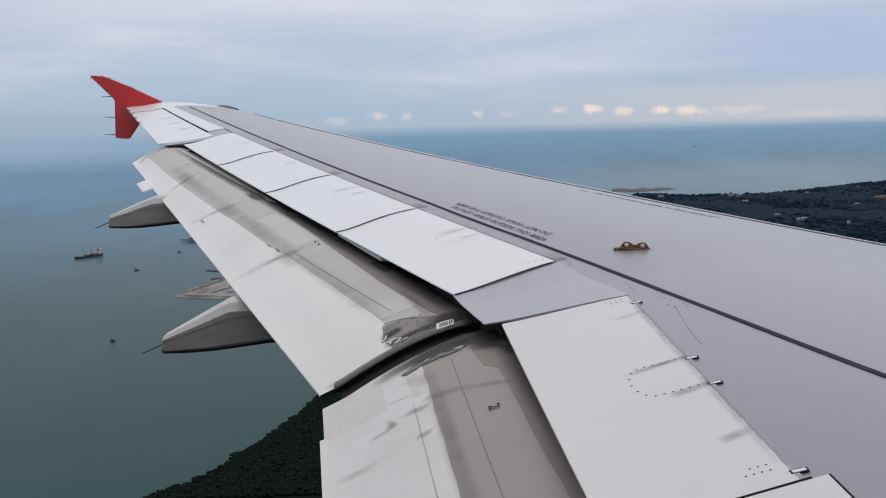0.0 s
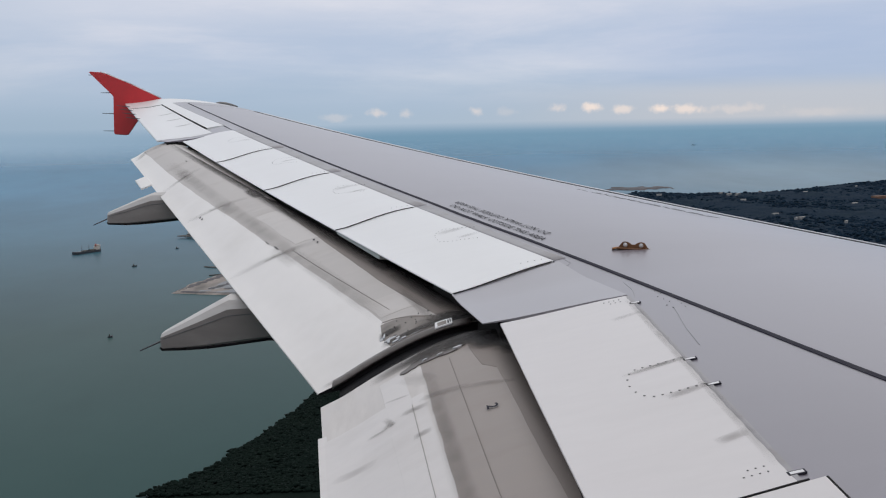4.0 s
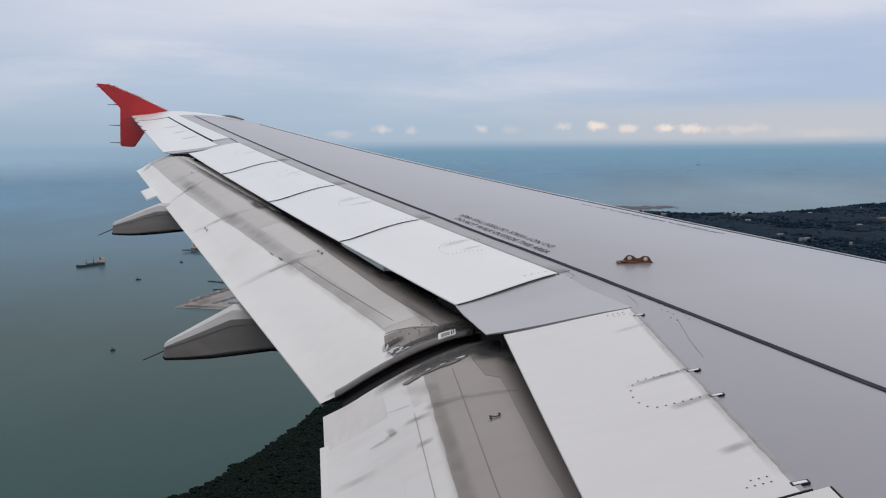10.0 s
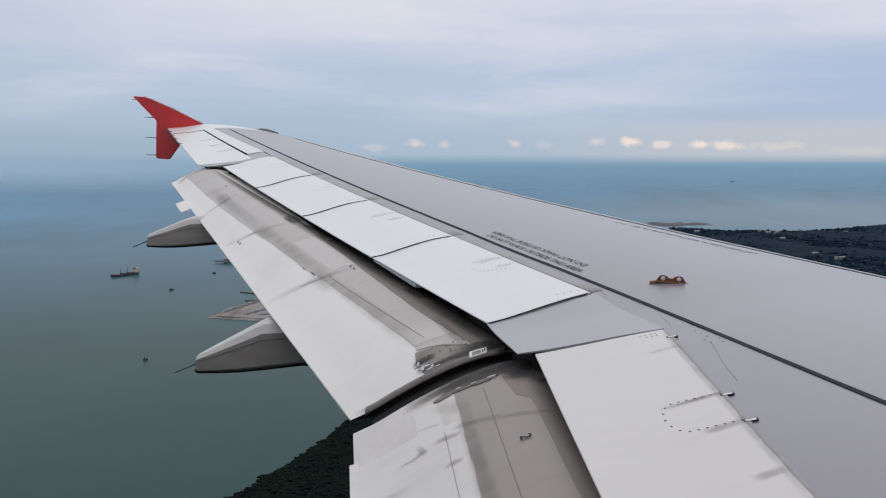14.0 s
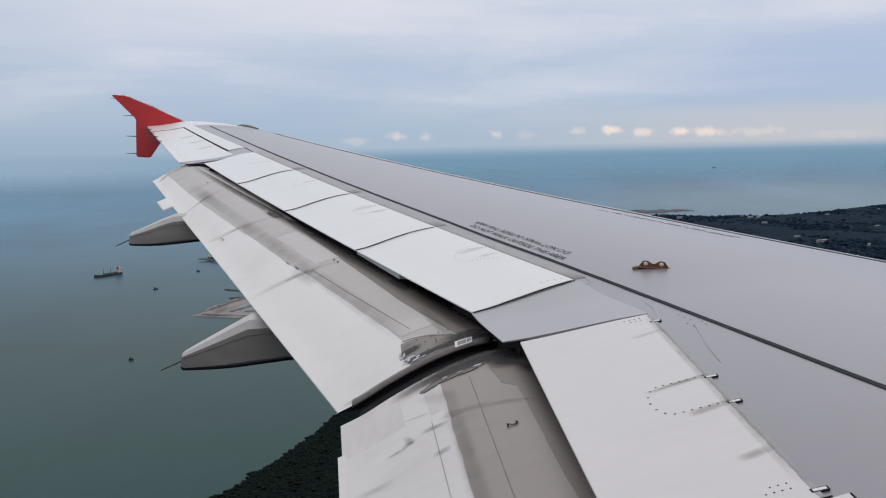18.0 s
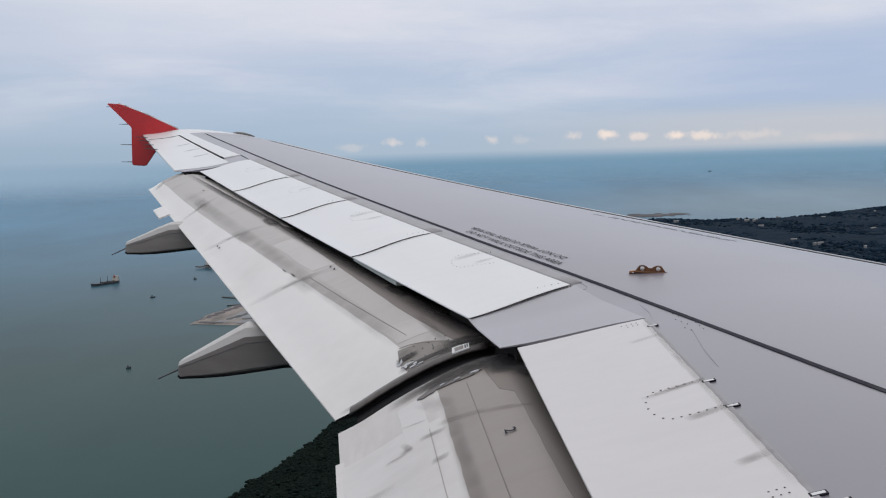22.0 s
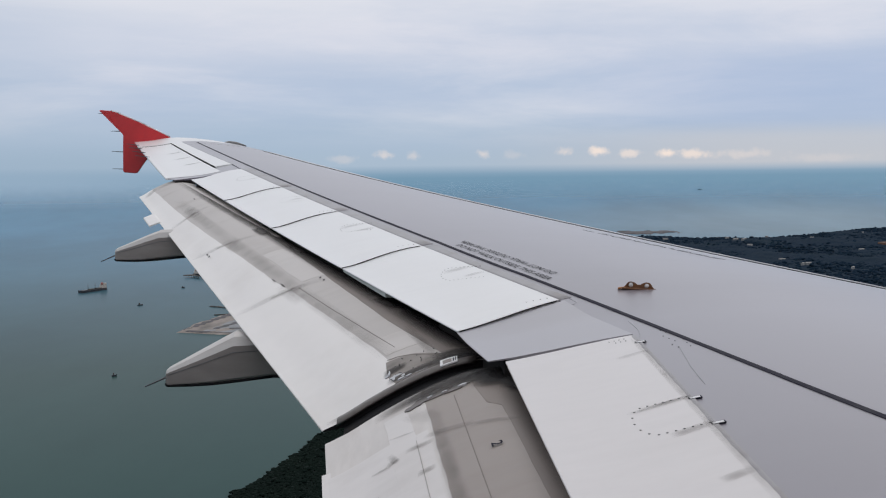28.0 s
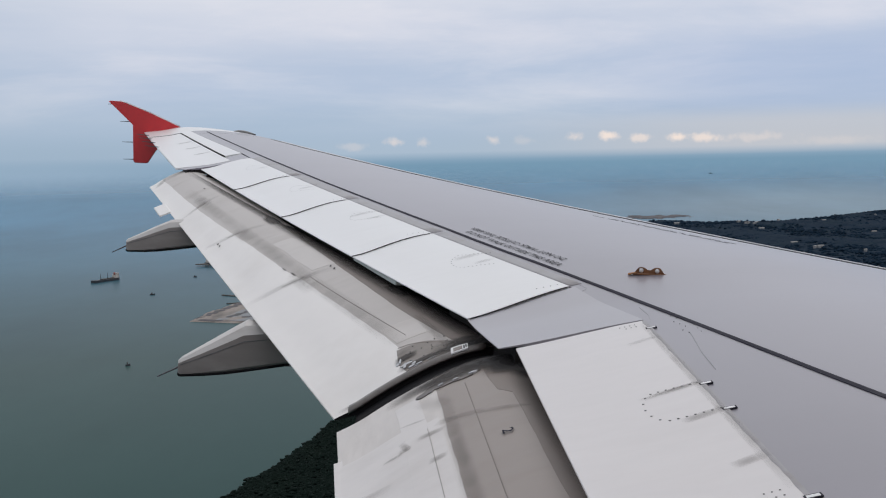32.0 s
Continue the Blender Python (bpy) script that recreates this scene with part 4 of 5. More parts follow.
for u, y, a, b in ((0.62, 9.80, 0.045, 0.16), (0.68, 9.86, 0.05, 0.16), (0.69, 9.08, 0.05, 0.18), (0.65, 9.04, 0.03, 0.10), (0.65, 7.50, 0.04, 0.12), (0.318, 8.52, 0.004, 0.05), (0.330, 8.36, 0.005, 0.05), (0.50, 11.73, 0.006, 0.04)):
    dirt_shade([on_flap(te_out, k_out, y - b, u), on_flap(te_out, k_out, y + b, u)], a * 2, flap_out, z_out, SOOT_SHADE, 0.0055, "soot_shade")

# darker noses that stay tucked in when the flaps are up
TUCKED = material("dull_tucked_nose", (0.255, 0.222, 0.204), 0.55, vary=0.07, grain=8, stain=(0.22, 0.2, 0.19), stain_scale=2.5, stain_amount=0.6, stretch=(0.5, 2.0, 1), spec=0.3)
for te_at, k_at, zf, y0, y1, edge, host in ((te_out, k_out, z_out, 6.47, 10.2, ((6.4, 0.55), (7.2, 0.536), (8.07, 0.567), (8.8, 0.60), (10.2, 0.66)), flap_out), (te_in, k_in, z_in, 2.3, 6.18, ((2.3, 0.545), (4.95, 0.571), (5.39, 0.585), (5.72, 0.592), (5.76, 0.550), (6.0, 0.540), (6.2, 0.535)), flap_in)):
    rows = []
    for yy in np.linspace(y0, y1, 60):
        ua = float(np.interp(yy, *zip(*edge))) + 0.0008 * math.sin(23 * yy)
        rows.append([(x, y, zf(x, y) + 0.0015) for x, y in (on_flap(te_at, k_at, yy, u) for u in np.linspace(ua, 0.78, 12))])
    crease(part("tucked_nose", slab(rows, 0.003), TUCKED, host, "darker dull band along the flap nose"), 20)

# seal and dirty end fittings between the two flaps
seal, flange = [], []
for u in np.linspace(0.09, 0.74, 20):
    h = float(np.interp(u, HU, HT))
    xa, xb = -2.65 + u, -2.676 + u
    za, zb = 0.062 + h, 0.065 + h
    flange.append([(xa, 6.205, za - 0.010), (xa, 6.25, za - 0.022), (xa, 6.288, za - 0.032)])
    seal.append([(xa, 6.289, za - 0.045), (xb, 6.39, zb - 0.040), (xb, 6.446, zb - 0.03)])
part("gap_seal", slab(seal, 0.03), SEAL, flap_out, "black rubber seal between the flaps")
part("seal_flange", slab(flange, 0.02), LIP, flap_in, "grimy metal flange beside the seal")
rows = []
for u in np.linspace(0.06, 0.62, 16):
    p = on_flap(te_out, k_out, 6.46, u)
    rows.append([(p[0], 6.44, z_out(p[0], 6.46) + 0.0), (p[0], 6.452, z_out(p[0], 6.46) + 0.014), (p[0], 6.49, z_out(*on_flap(te_out, k_out, 6.49, u)) + 0.012), (p[0], 6.50, z_out(*on_flap(te_out, k_out, 6.5, u)) + 0.001)])
part("end_lip", slab(rows, 0.012), LIP, flap_out, "dirty metal lip on the flap end")
rows = [[(x, y, z_out(x, y) + 0.0025) for x, y in (on_flap(te_out, k_out, yy, u) for yy in np.linspace(6.5, float(np.interp(u, (0.31, 0.35, 0.46, 0.55), (6.60, 6.73, 6.71, 6.60))), 5))] for u in np.linspace(0.31, 0.55, 13)]
part("end_plate", slab(rows, 0.004), ENDPLATE, flap_out, "stained riveted plate on the flap end", smooth=False)
for u, y, a, b in ((0.33, 6.56, 0.03, 0.012), (0.36, 6.515, 0.02, 0.014), (0.31, 6.60, 0.016, 0.02), (0.50, 6.53, 0.02, 0.01), (0.42, 6.51, 0.03, 0.0035)):
    p = on_flap(te_out, k_out, y, u)
    rim = [(p[0] + a * math.cos(t) * random.uniform(0.6, 1), p[1] + b * math.sin(t) * random.uniform(0.6, 1)) for t in np.linspace(0, math.tau, 9, endpoint=False)]
    part("paint_chip", loft([[(x, yy, z_out(x, yy) + dz) for x, yy in rim] for dz in (0.001, 0.0045)]), METAL, flap_out, "bare metal chip", smooth=False)
for u0, u1, y, w in ((0.02, 0.56, 6.475, 0.035), (0.28, 0.56, 6.53, 0.05), (0.30, 0.40, 6.62, 0.06), (0.50, 0.70, 6.58, 0.10), (0.5, 0.76, 6.5, 0.12), (0.4, 0.85, 6.52, 0.18)):
    dirt_shade([on_flap(te_out, k_out, y, u) for u in np.linspace(u0, u1, 8)], w, flap_out, z_out, SOOT_SHADE, 0.006, "soot_shade")
p = on_flap(te_out, k_out, 6.472, 0.515)


def tag_piece(name, x0, x1, y0, y1, up, mat, label=""):
    rows = [[(p[0] + dx, p[1] + dy, z_out(p[0] + dx, p[1] + dy) + up) for dy in (y0, y1)] for dx in np.linspace(x0, x1, 4)]
    part(name, slab(rows, 0.006), mat, flap_out, label, smooth=False)


tag_piece("label_plate", -0.036, 0.034, -0.030, 0.026, 0.0175, WHITE, "small white label plate")
tag_piece("label_field", -0.026, 0.010, -0.020, 0.012, 0.0190, ENDPLATE, "worn grey field of the label")
tag_piece("label_mark", 0.015, 0.020, -0.020, 0.012, 0.0190, BLACK)
tag_piece("label_mark", 0.024, 0.028, -0.012, 0.018, 0.0190, BLACK)
bm = bmesh.new()
for k in range(26):
    u, y = random.uniform(0.33, 0.54), random.uniform(6.53, 6.70)
    p = on_flap(te_out, k_out, y, u)
    c = Vector((p[0], p[1], z_out(*p) + 0.0045))
    loft([[c + Vector((0.0028 * math.cos(a), 0.0028 * math.sin(a), dz)) for a in np.linspace(0, math.tau, 7, endpoint=False)] for dz in (-0.004, 0.0008)], bm=bm)
tagged(part("rivets", bm, RIVET, flap_out), kind="stuff")
part("plate_edge", ribbon([on_flap(te_out, k_out, float(np.interp(u, (0.34, 0.40, 0.44, 0.50, 0.53), (6.75, 6.735, 6.71, 6.64, 6.54))), u) for u in np.linspace(0.36, 0.53, 14)], 0.0022, 0.004, surface=z_out), NOSESEAM, flap_out, smooth=False)
for u, y, a, b in ((0.318, 6.545, 0.008, 0.030), (0.335, 6.515, 0.020, 0.010), (0.365, 6.508, 0.018, 0.006), (0.318, 6.60, 0.006, 0.025), (0.35, 6.53, 0.010, 0.012)):
    p = on_flap(te_out, k_out, y, u)
    rim = [(p[0] + a * math.cos(t) * random.uniform(0.5, 1), p[1] + b * math.sin(t) * random.uniform(0.5, 1)) for t in np.linspace(0, math.tau, 11, endpoint=False)]
    part("paint_chip", loft([[(x, yy, z_out(x, yy) + dz) for x, yy in rim] for dz in (0.001, 0.0082)]), METAL, flap_out, "ragged bare metal chip", smooth=False)
for u, y, w in ((0.52, 6.66, 0.05),):
    dirt_shade([on_flap(te_out, k_out, y + s, u + 0.1 * s) for s in (-0.12, 0.1, 0.4)], w, flap_out, z_out, SMEAR, 0.006, "soot_shade")
# grimy outer corner, with the fixed panel's shade painted in
for yy, ua, ub, ww in ((6.06, 0.52, 0.92, 0.22), (6.13, 0.30, 0.8, 0.16), (6.14, 0.44, 0.8, 0.14)):
    dirt_shade([on_flap(te_in, k_in, yy, u) for u in np.linspace(ua, ub, 12)], ww, flap_in, z_in, SOOT_SHADE, 0.006 + 0.002 * ua, "soot_shade")
dirt_shade([on_flap(te_in, k_in, 6.14, u) for u in np.linspace(0.18, 0.74, 12)], 0.13, flap_in, z_in, SOOT_SHADE, 0.006, "soot_shade")
for u, y, a, b in ((0.310, 6.045, 0.030, 0.022), (0.335, 6.06, 0.03, 0.03), (0.40, 6.055, 0.06, 0.02), (0.46, 6.045, 0.05, 0.018), (0.37, 6.08, 0.05, 0.03), (0.49, 6.08, 0.05, 0.03)):
    p = on_flap(te_in, k_in, y, u)
    rim = [(p[0] + a * math.cos(t) * random.uniform(0.7, 1), p[1] + b * math.sin(t) * random.uniform(0.7, 1)) for t in np.linspace(0, math.tau, 11, endpoint=False)]
    part("bare_patch", loft([[(x, yy, z_in(x, yy) + dz) for x, yy in rim] for dz in (0.001, 0.0048)]), LIP, flap_in, "grimy bare metal patch on the flap end", smooth=False)
for u, y, a, b in ((0.50, 6.055, 0.020, 0.009), (0.435, 6.05, 0.016, 0.006), (0.38, 6.06, 0.012, 0.006)):
    p = on_flap(te_in, k_in, y, u)
    rim = [(p[0] + a * math.cos(t) * random.uniform(0.6, 1), p[1] + b * math.sin(t) * random.uniform(0.6, 1)) for t in np.linspace(0, math.tau, 9, endpoint=False)]
    part("paint_chip", loft([[(x, yy, z_in(x, yy) + dz) for x, yy in rim] for dz in (0.001, 0.0095)]), METAL, flap_in, "bare metal chip", smooth=False)
# shade beneath fixed panel and spoilers, painted on as black sheets
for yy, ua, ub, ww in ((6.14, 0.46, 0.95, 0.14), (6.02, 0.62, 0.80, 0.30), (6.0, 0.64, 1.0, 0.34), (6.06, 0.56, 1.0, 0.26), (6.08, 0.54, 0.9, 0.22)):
    dirt_shade([on_flap(te_in, k_in, yy, min(u, 0.784)) for u in np.linspace(ua, ub, 12) if u < 0.80], ww, flap_in, z_in, DEEP_SHADE, 0.010 + 0.002 * ua, "soot_shade")
dirt_shade([on_flap(te_out, k_out, 6.5, u) for u in np.linspace(0.5, 0.78, 10)], 0.10, flap_out, z_out, DEEP_SHADE, 0.010, "soot_shade")
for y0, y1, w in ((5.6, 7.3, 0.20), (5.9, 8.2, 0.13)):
    dirt_shade([on_flap(te_out, k_out, y, 0.783 - w / 2) for y in np.linspace(max(y0, 6.46), y1, 24)], w, flap_out, z_out, DEEP_SHADE, 0.011, "soot_shade", half=True, across=9)
dirt_shade([on_flap(te_in, k_in, y, 0.735) for y in np.linspace(2.0, 6.2, 30)], 0.09, flap_in, z_in, DEEP_SHADE, 0.009, "soot_shade", half=True, across=9)
# painted mark on the inboard flap, seen from its side
curve = bpy.data.curves.new("flap_number", "FONT")
curve.body, curve.size, curve.offset = "2", 0.048, 0.0008
tmp = bpy.data.objects.new("tmp", curve)
scene.collection.objects.link(tmp)
mesh = bpy.data.meshes.new_from_object(tmp.evaluated_get(bpy.context.evaluated_depsgraph_get()))
bpy.data.objects.remove(tmp)
mark = (-2.086, 5.360)
for v in mesh.vertices:
    x, y = mark[0] + v.co.y, mark[1] - v.co.x * 1.7
    v.co = (x, y, z_in(x, y) + 0.006)
mesh.materials.clear()
mesh.materials.append(BLACK)
ob = new("flap_number", mesh)
ob.parent = flap_in
# outer corner tabs on the flap
for y0, y1, back in ((11.52, 11.95, 0.085),):
    rows = [[(te_out(y).x + dx, y, te_out(y).z + (0.012 if dx > 0 else 0.012 + dx * 0.45)) for dx in (0.06, 0.0, -back)] for y in np.linspace(y0, y1, 4)]
    part("tab", slab(rows, 0.012), FLAP_WHITE, flap_out, "white trailing edge tab", smooth=False)

# trailing edge strip of the inboard flap, ending short of its outer corner
rows = [[(te_in(y).x + dx, y, te_in(y).z + 0.008 + dx * 0.4) for dx in (0.02, 0.0, -0.016)] for y in np.linspace(2.3, 5.85, 10)]
part("trailing_strip", slab(rows, 0.006), DULL_WHITE, flap_in, "white strip along the trailing edge", smooth=False)

# ---- flap track fairings ----


def fairing(y, stations, label):
    """A drooped canoe: stations of x, top, bottom and half width."""
    loops = []
    for x, zt, zb, w in stations:
        h = zt - zb
        loop = []
        for px, pz in ((0.0, 1.0), (0.45, 0.985), (0.82, 0.91), (1.0, 0.74), (0.99, 0.42), (0.94, 0.12), (0.76, 0.02), (0.4, 0.0),
                       (-0.4, 0.0), (-0.76, 0.02), (-0.94, 0.12), (-0.99, 0.42), (-1.0, 0.74), (-0.82, 0.91), (-0.45, 0.985)):
            loop.append((x, y + px * w, zb + pz * h))
        loops.append(loop)
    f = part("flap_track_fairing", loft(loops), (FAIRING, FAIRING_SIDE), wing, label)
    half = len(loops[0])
    # side and lower faces take the colour that carries the shade
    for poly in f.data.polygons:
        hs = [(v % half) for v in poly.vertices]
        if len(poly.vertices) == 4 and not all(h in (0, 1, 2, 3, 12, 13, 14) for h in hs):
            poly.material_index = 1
    crease(f, 24)
    x, zt, zb, w = stations[0]
    part("static_wick", rod((x + 0.01, y, (zt + zb) / 2), (x - 0.125, y, (zt + zb) / 2 - 0.068), 0.006, 0.0035), WICK, f)
    # lengthwise joint low on the sides and a short cross joint near the tail
    for sd in (-1, 1):
        a = [(x, y + sd * (w + 0.001), zb + 0.62 * (zt - zb)) for x, zt, zb, w in stations[1:7]]
        bm = bmesh.new()
        for p, q in zip(a, a[1:]):
            rod(p, q, 0.0022, 0.0022, 5, bm)
        part("side_joint", bm, SEAMCOL, f)
    for sd in (-1, 1):
        bm = bmesh.new()
        a = [(x, y + sd * w * 0.87, zb + 0.05 * (zt - zb)) for x, zt, zb, w in stations[:7]]
        for p, q in zip(a, a[1:]):
            rod(p, q, 0.008, 0.008, 6, bm)
        part("lower_rim", bm, SEAL, f, "black rim along the lower edge")
    return f


fairing(8.12, ((-3.644, 0.056, -0.024, 0.062), (-3.632, 0.068, -0.036, 0.070), (-3.5, 0.150, -0.028, 0.095), (-3.38, 0.224, -0.016, 0.112), (-3.275, 0.288, 0.0, 0.125), (-3.05, 0.305, 0.042, 0.13), (-2.6, 0.33, 0.06, 0.13), (-1.9, 0.37, 0.1, 0.12), (-1.2, 0.40, 0.25, 0.05)),
        "grey flap track fairing with a discharge wick")
fairing(11.08, ((-4.690, 0.592, 0.506, 0.052), (-4.678, 0.602, 0.494, 0.060), (-4.54, 0.670, 0.494, 0.08), (-4.44, 0.721, 0.502, 0.092), (-4.33, 0.770, 0.516, 0.104), (-4.10, 0.788, 0.552, 0.106), (-3.7, 0.82, 0.6, 0.11), (-3.2, 0.85, 0.66, 0.1), (-2.7, 0.88, 0.75, 0.05)),
        "grey flap track fairing with a discharge wick")
# dark inner end of the aileron and the edge beside it
part("aileron_end", slab([[top_at(y, f) - Vector((0, 0, 0.005)) for y in (13.055, 13.082)] for f in np.linspace(0.80, 0.97, 6)], lambda i, j: 0.085 - 0.012 * i), COVE, wing, "dark inner end of the aileron", smooth=False)
part("panel_end", slab([[on_top(-4.60 + (0.42 * s), 12.905 + 0.02 * s, -0.004 - 0.02 * (1 - s)) + Vector((0, dy, 0)) for dy in (-0.012, 0.012)] for s in np.linspace(0, 1, 5)], 0.05), COVE, wing, "dark lower edge of the fixed panel", smooth=False)
# dark strip under the aileron gap and under the tip seam
part("aileron_gap", slab([[top_at(y, f) + Vector((0, 0, 0.0045)) for f in (0.757, 0.7685)] for y in np.linspace(13.45, 16.25, 12)], 0.01), SEAL, wing)
part("tip_gap", slab([[top_at(y, f) + Vector((0, 0, 0.0045)) for f in np.linspace(0.768, 0.99, 6)] for y in (16.215, 16.235)], 0.0035), SEAL, wing)

# ---- sea and land ----
SEA = EYE.z - 170.0
EAST, NEAR = 54.0, 91.0  # the far and the near coast's place along the flight line
WATER = material("silty_sea_with_haze", (0.033, 0.071, 0.067), 0.25, vary=0.015, grain=0.01, stain=(0.046, 0.084, 0.078), stain_scale=0.0016, stain_amount=0.5, stretch=(1, 0.4, 1), bump=0.0, bump_scale=0.08, spec=0.2, rough_vary=0.0)
# water turns bluer with distance: sky reflection and haze painted into the colour
_n, _l = WATER.node_tree.nodes, WATER.node_tree.links
_bsdf = _n["Principled BSDF"]
_old = _bsdf.inputs["Base Color"].links[0].from_socket
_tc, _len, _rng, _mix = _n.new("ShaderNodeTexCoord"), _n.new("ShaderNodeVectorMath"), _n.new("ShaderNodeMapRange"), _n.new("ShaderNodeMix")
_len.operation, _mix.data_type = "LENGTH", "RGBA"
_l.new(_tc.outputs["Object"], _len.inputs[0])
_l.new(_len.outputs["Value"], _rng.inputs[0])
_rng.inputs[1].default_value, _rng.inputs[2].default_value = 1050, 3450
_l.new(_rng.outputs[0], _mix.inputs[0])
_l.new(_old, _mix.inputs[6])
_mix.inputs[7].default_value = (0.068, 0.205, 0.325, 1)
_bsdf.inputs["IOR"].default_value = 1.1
# alpha thins the last stretch out into the sky, imitating horizon haze
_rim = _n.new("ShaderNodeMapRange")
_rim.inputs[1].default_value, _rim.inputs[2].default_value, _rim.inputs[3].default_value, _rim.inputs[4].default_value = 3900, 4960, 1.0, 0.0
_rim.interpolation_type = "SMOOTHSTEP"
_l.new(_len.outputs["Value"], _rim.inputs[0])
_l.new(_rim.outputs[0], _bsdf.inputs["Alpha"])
# pale silt stirred up off the far shore
_off, _far, _silt = _n.new("ShaderNodeVectorMath"), _n.new("ShaderNodeMapRange"), _n.new("ShaderNodeMix")
_off.operation, _silt.data_type = "DISTANCE", "RGBA"
_off.inputs[1].default_value = (1150, 3150, SEA + 20)
_l.new(_tc.outputs["Object"], _off.inputs[0])
_l.new(_off.outputs["Value"], _far.inputs[0])
_far.inputs[1].default_value, _far.inputs[2].default_value, _far.inputs[3].default_value, _far.inputs[4].default_value = 250, 1000, 0.6, 0.0
_l.new(_far.outputs[0], _silt.inputs[0])
_l.new(_mix.outputs[2], _silt.inputs[6])
_silt.inputs[7].default_value = (0.21, 0.275, 0.30, 1)
# drifting bands of slightly lighter and darker water
_map, _band, _tone, _mul = _n.new("ShaderNodeMapping"), _n.new("ShaderNodeTexNoise"), _n.new("ShaderNodeMapRange"), _n.new("ShaderNodeMix")
_map.inputs["Scale"].default_value, _map.inputs["Rotation"].default_value = (1.0, 0.45, 1.0), (0, 0, 0.5)
_l.new(_tc.outputs["Object"], _map.inputs[0])
_l.new(_map.outputs[0], _band.inputs["Vector"])
_band.inputs["Scale"].default_value, _band.inputs["Detail"].default_value, _band.inputs["Roughness"].default_value = 0.0028, 7, 0.6
_l.new(_band.outputs["Fac"], _tone.inputs[0])
_tone.inputs[1].default_value, _tone.inputs[2].default_value, _tone.inputs[3].default_value, _tone.inputs[4].default_value = 0.3, 0.7, 0.86, 1.14
_mul.data_type, _mul.blend_type = "RGBA", "MULTIPLY"
_mul.inputs[0].default_value = 1.0
_l.new(_silt.outputs[2], _mul.inputs[6])
_l.new(_tone.outputs[0], _mul.inputs[7])
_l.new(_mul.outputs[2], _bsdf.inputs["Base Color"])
# far woods, bluer than MANGROVE: distance haze put into the colour
FOREST = material("haze_blue_coastal_woods", (0.009, 0.022, 0.040), 0.9, vary=0.15, grain=0.08, stain=(0.013, 0.028, 0.040), stain_scale=0.012, stain_amount=0.7, bump=0.3, bump_scale=0.2, island=0.08, spec=0.05)
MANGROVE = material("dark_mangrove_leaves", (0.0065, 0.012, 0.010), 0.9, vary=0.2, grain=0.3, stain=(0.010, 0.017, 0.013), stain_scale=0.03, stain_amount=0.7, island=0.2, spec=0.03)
SAND = material("pale_fill_sand", (0.29, 0.255, 0.23), 0.9, vary=0.25, grain=0.12, stain=(0.10, 0.093, 0.087), stain_scale=0.03, stain_amount=0.95, stretch=(1.6, 0.45, 1))
MUD = material("brown_mud_bank", (0.105, 0.10, 0.108), 0.9, vary=0.2, grain=0.1, stain=(0.06, 0.07, 0.06), stain_scale=0.03, stain_amount=0.8)
SOIL = material("red_laterite_track", (0.17, 0.095, 0.065), 0.95, vary=0.2, grain=0.2, stain=(0.10, 0.07, 0.05), stain_scale=0.05, stain_amount=0.7)


def rise(r):
    """The far sea climbs gently to the horizon."""
    return 168.0 * max(0.0, (r - 2200) / 2750) ** 2


def ground_z(x, y, up=0.0):
    return SEA + rise(math.hypot(x - EYE.x, y - EYE.y)) + up


bm = bmesh.new()
radii = [0, 60, 150, 300, 500, 800, 1200, 1700, 2200] + list(np.linspace(2350, 4950, 22))
loops = []
for r in radii[1:]:
    loops.append([(EYE.x + r * math.sin(a), EYE.y + r * math.cos(a), SEA + rise(r)) for a in np.linspace(0, math.tau, 180, endpoint=False)])
bm = loft(loops, caps=False)
bm.faces.new([v for v in bm.verts if abs(math.hypot(v.co.x - EYE.x, v.co.y - EYE.y) - 60) < 0.5])
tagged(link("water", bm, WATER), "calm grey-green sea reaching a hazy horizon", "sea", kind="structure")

COAST = ((-340, -4300), (-330, 300), (-224, 505), (-195, 562), (-185, 584), (-175.5, 610), (-169, 633), (-162, 660), (-155.5, 687), (-149, 717), (-144, 740), (-142, 756), (-150, 779), (-131.7, 802.9), (-131.9, 860.8), (-128.2, 899.6),
         (-125, 960), (-150, 1112), (-148, 1180), (-173, 1400), (-198, 1640), (-80, 1720), (240, 2200), (480, 2600), (574, 2832), (639, 2793), (697, 2738), (766, 2732), (825, 2694), (905, 2718), (991, 2756), (1091, 2823), (1199, 2884), (1320, 2925),
         (2000, 3150), (3300, 3200), (4600, 1500), (4700, -1200), (2500, -4000))
CX, CY = np.array([p[0] + (NEAR if p[1] < 1700 else EAST) for p in COAST], float), np.array([p[1] for p in COAST], float)


def shore(px, py, cx=CX, cy=CY):
    """Signed distance to a shoreline, positive on land."""
    best, inside = np.full(px.shape, 1e9), np.zeros(px.shape, bool)
    n = len(cx)
    for k in range(n):
        x0, y0, x1, y1 = cx[k], cy[k], cx[(k + 1) % n], cy[(k + 1) % n]
        dx, dy = x1 - x0, y1 - y0
        t = np.clip(((px - x0) * dx + (py - y0) * dy) / (dx * dx + dy * dy), 0, 1)
        best = np.minimum(best, np.hypot(px - x0 - t * dx, py - y0 - t * dy))
        cross = ((y0 > py) != (y1 > py)) & (px < dx * (py - y0) / (dy if dy else 1e-9) + x0)
        inside ^= cross
    return np.where(inside, best, -best)


def wobble(px, py, size, amount):
    return np.array([noise.fractal(Vector((x / size, y / size, 3.3)), 1.0, 2.0, 4) for x, y in zip(px.ravel(), py.ravel())]).reshape(px.shape) * amount


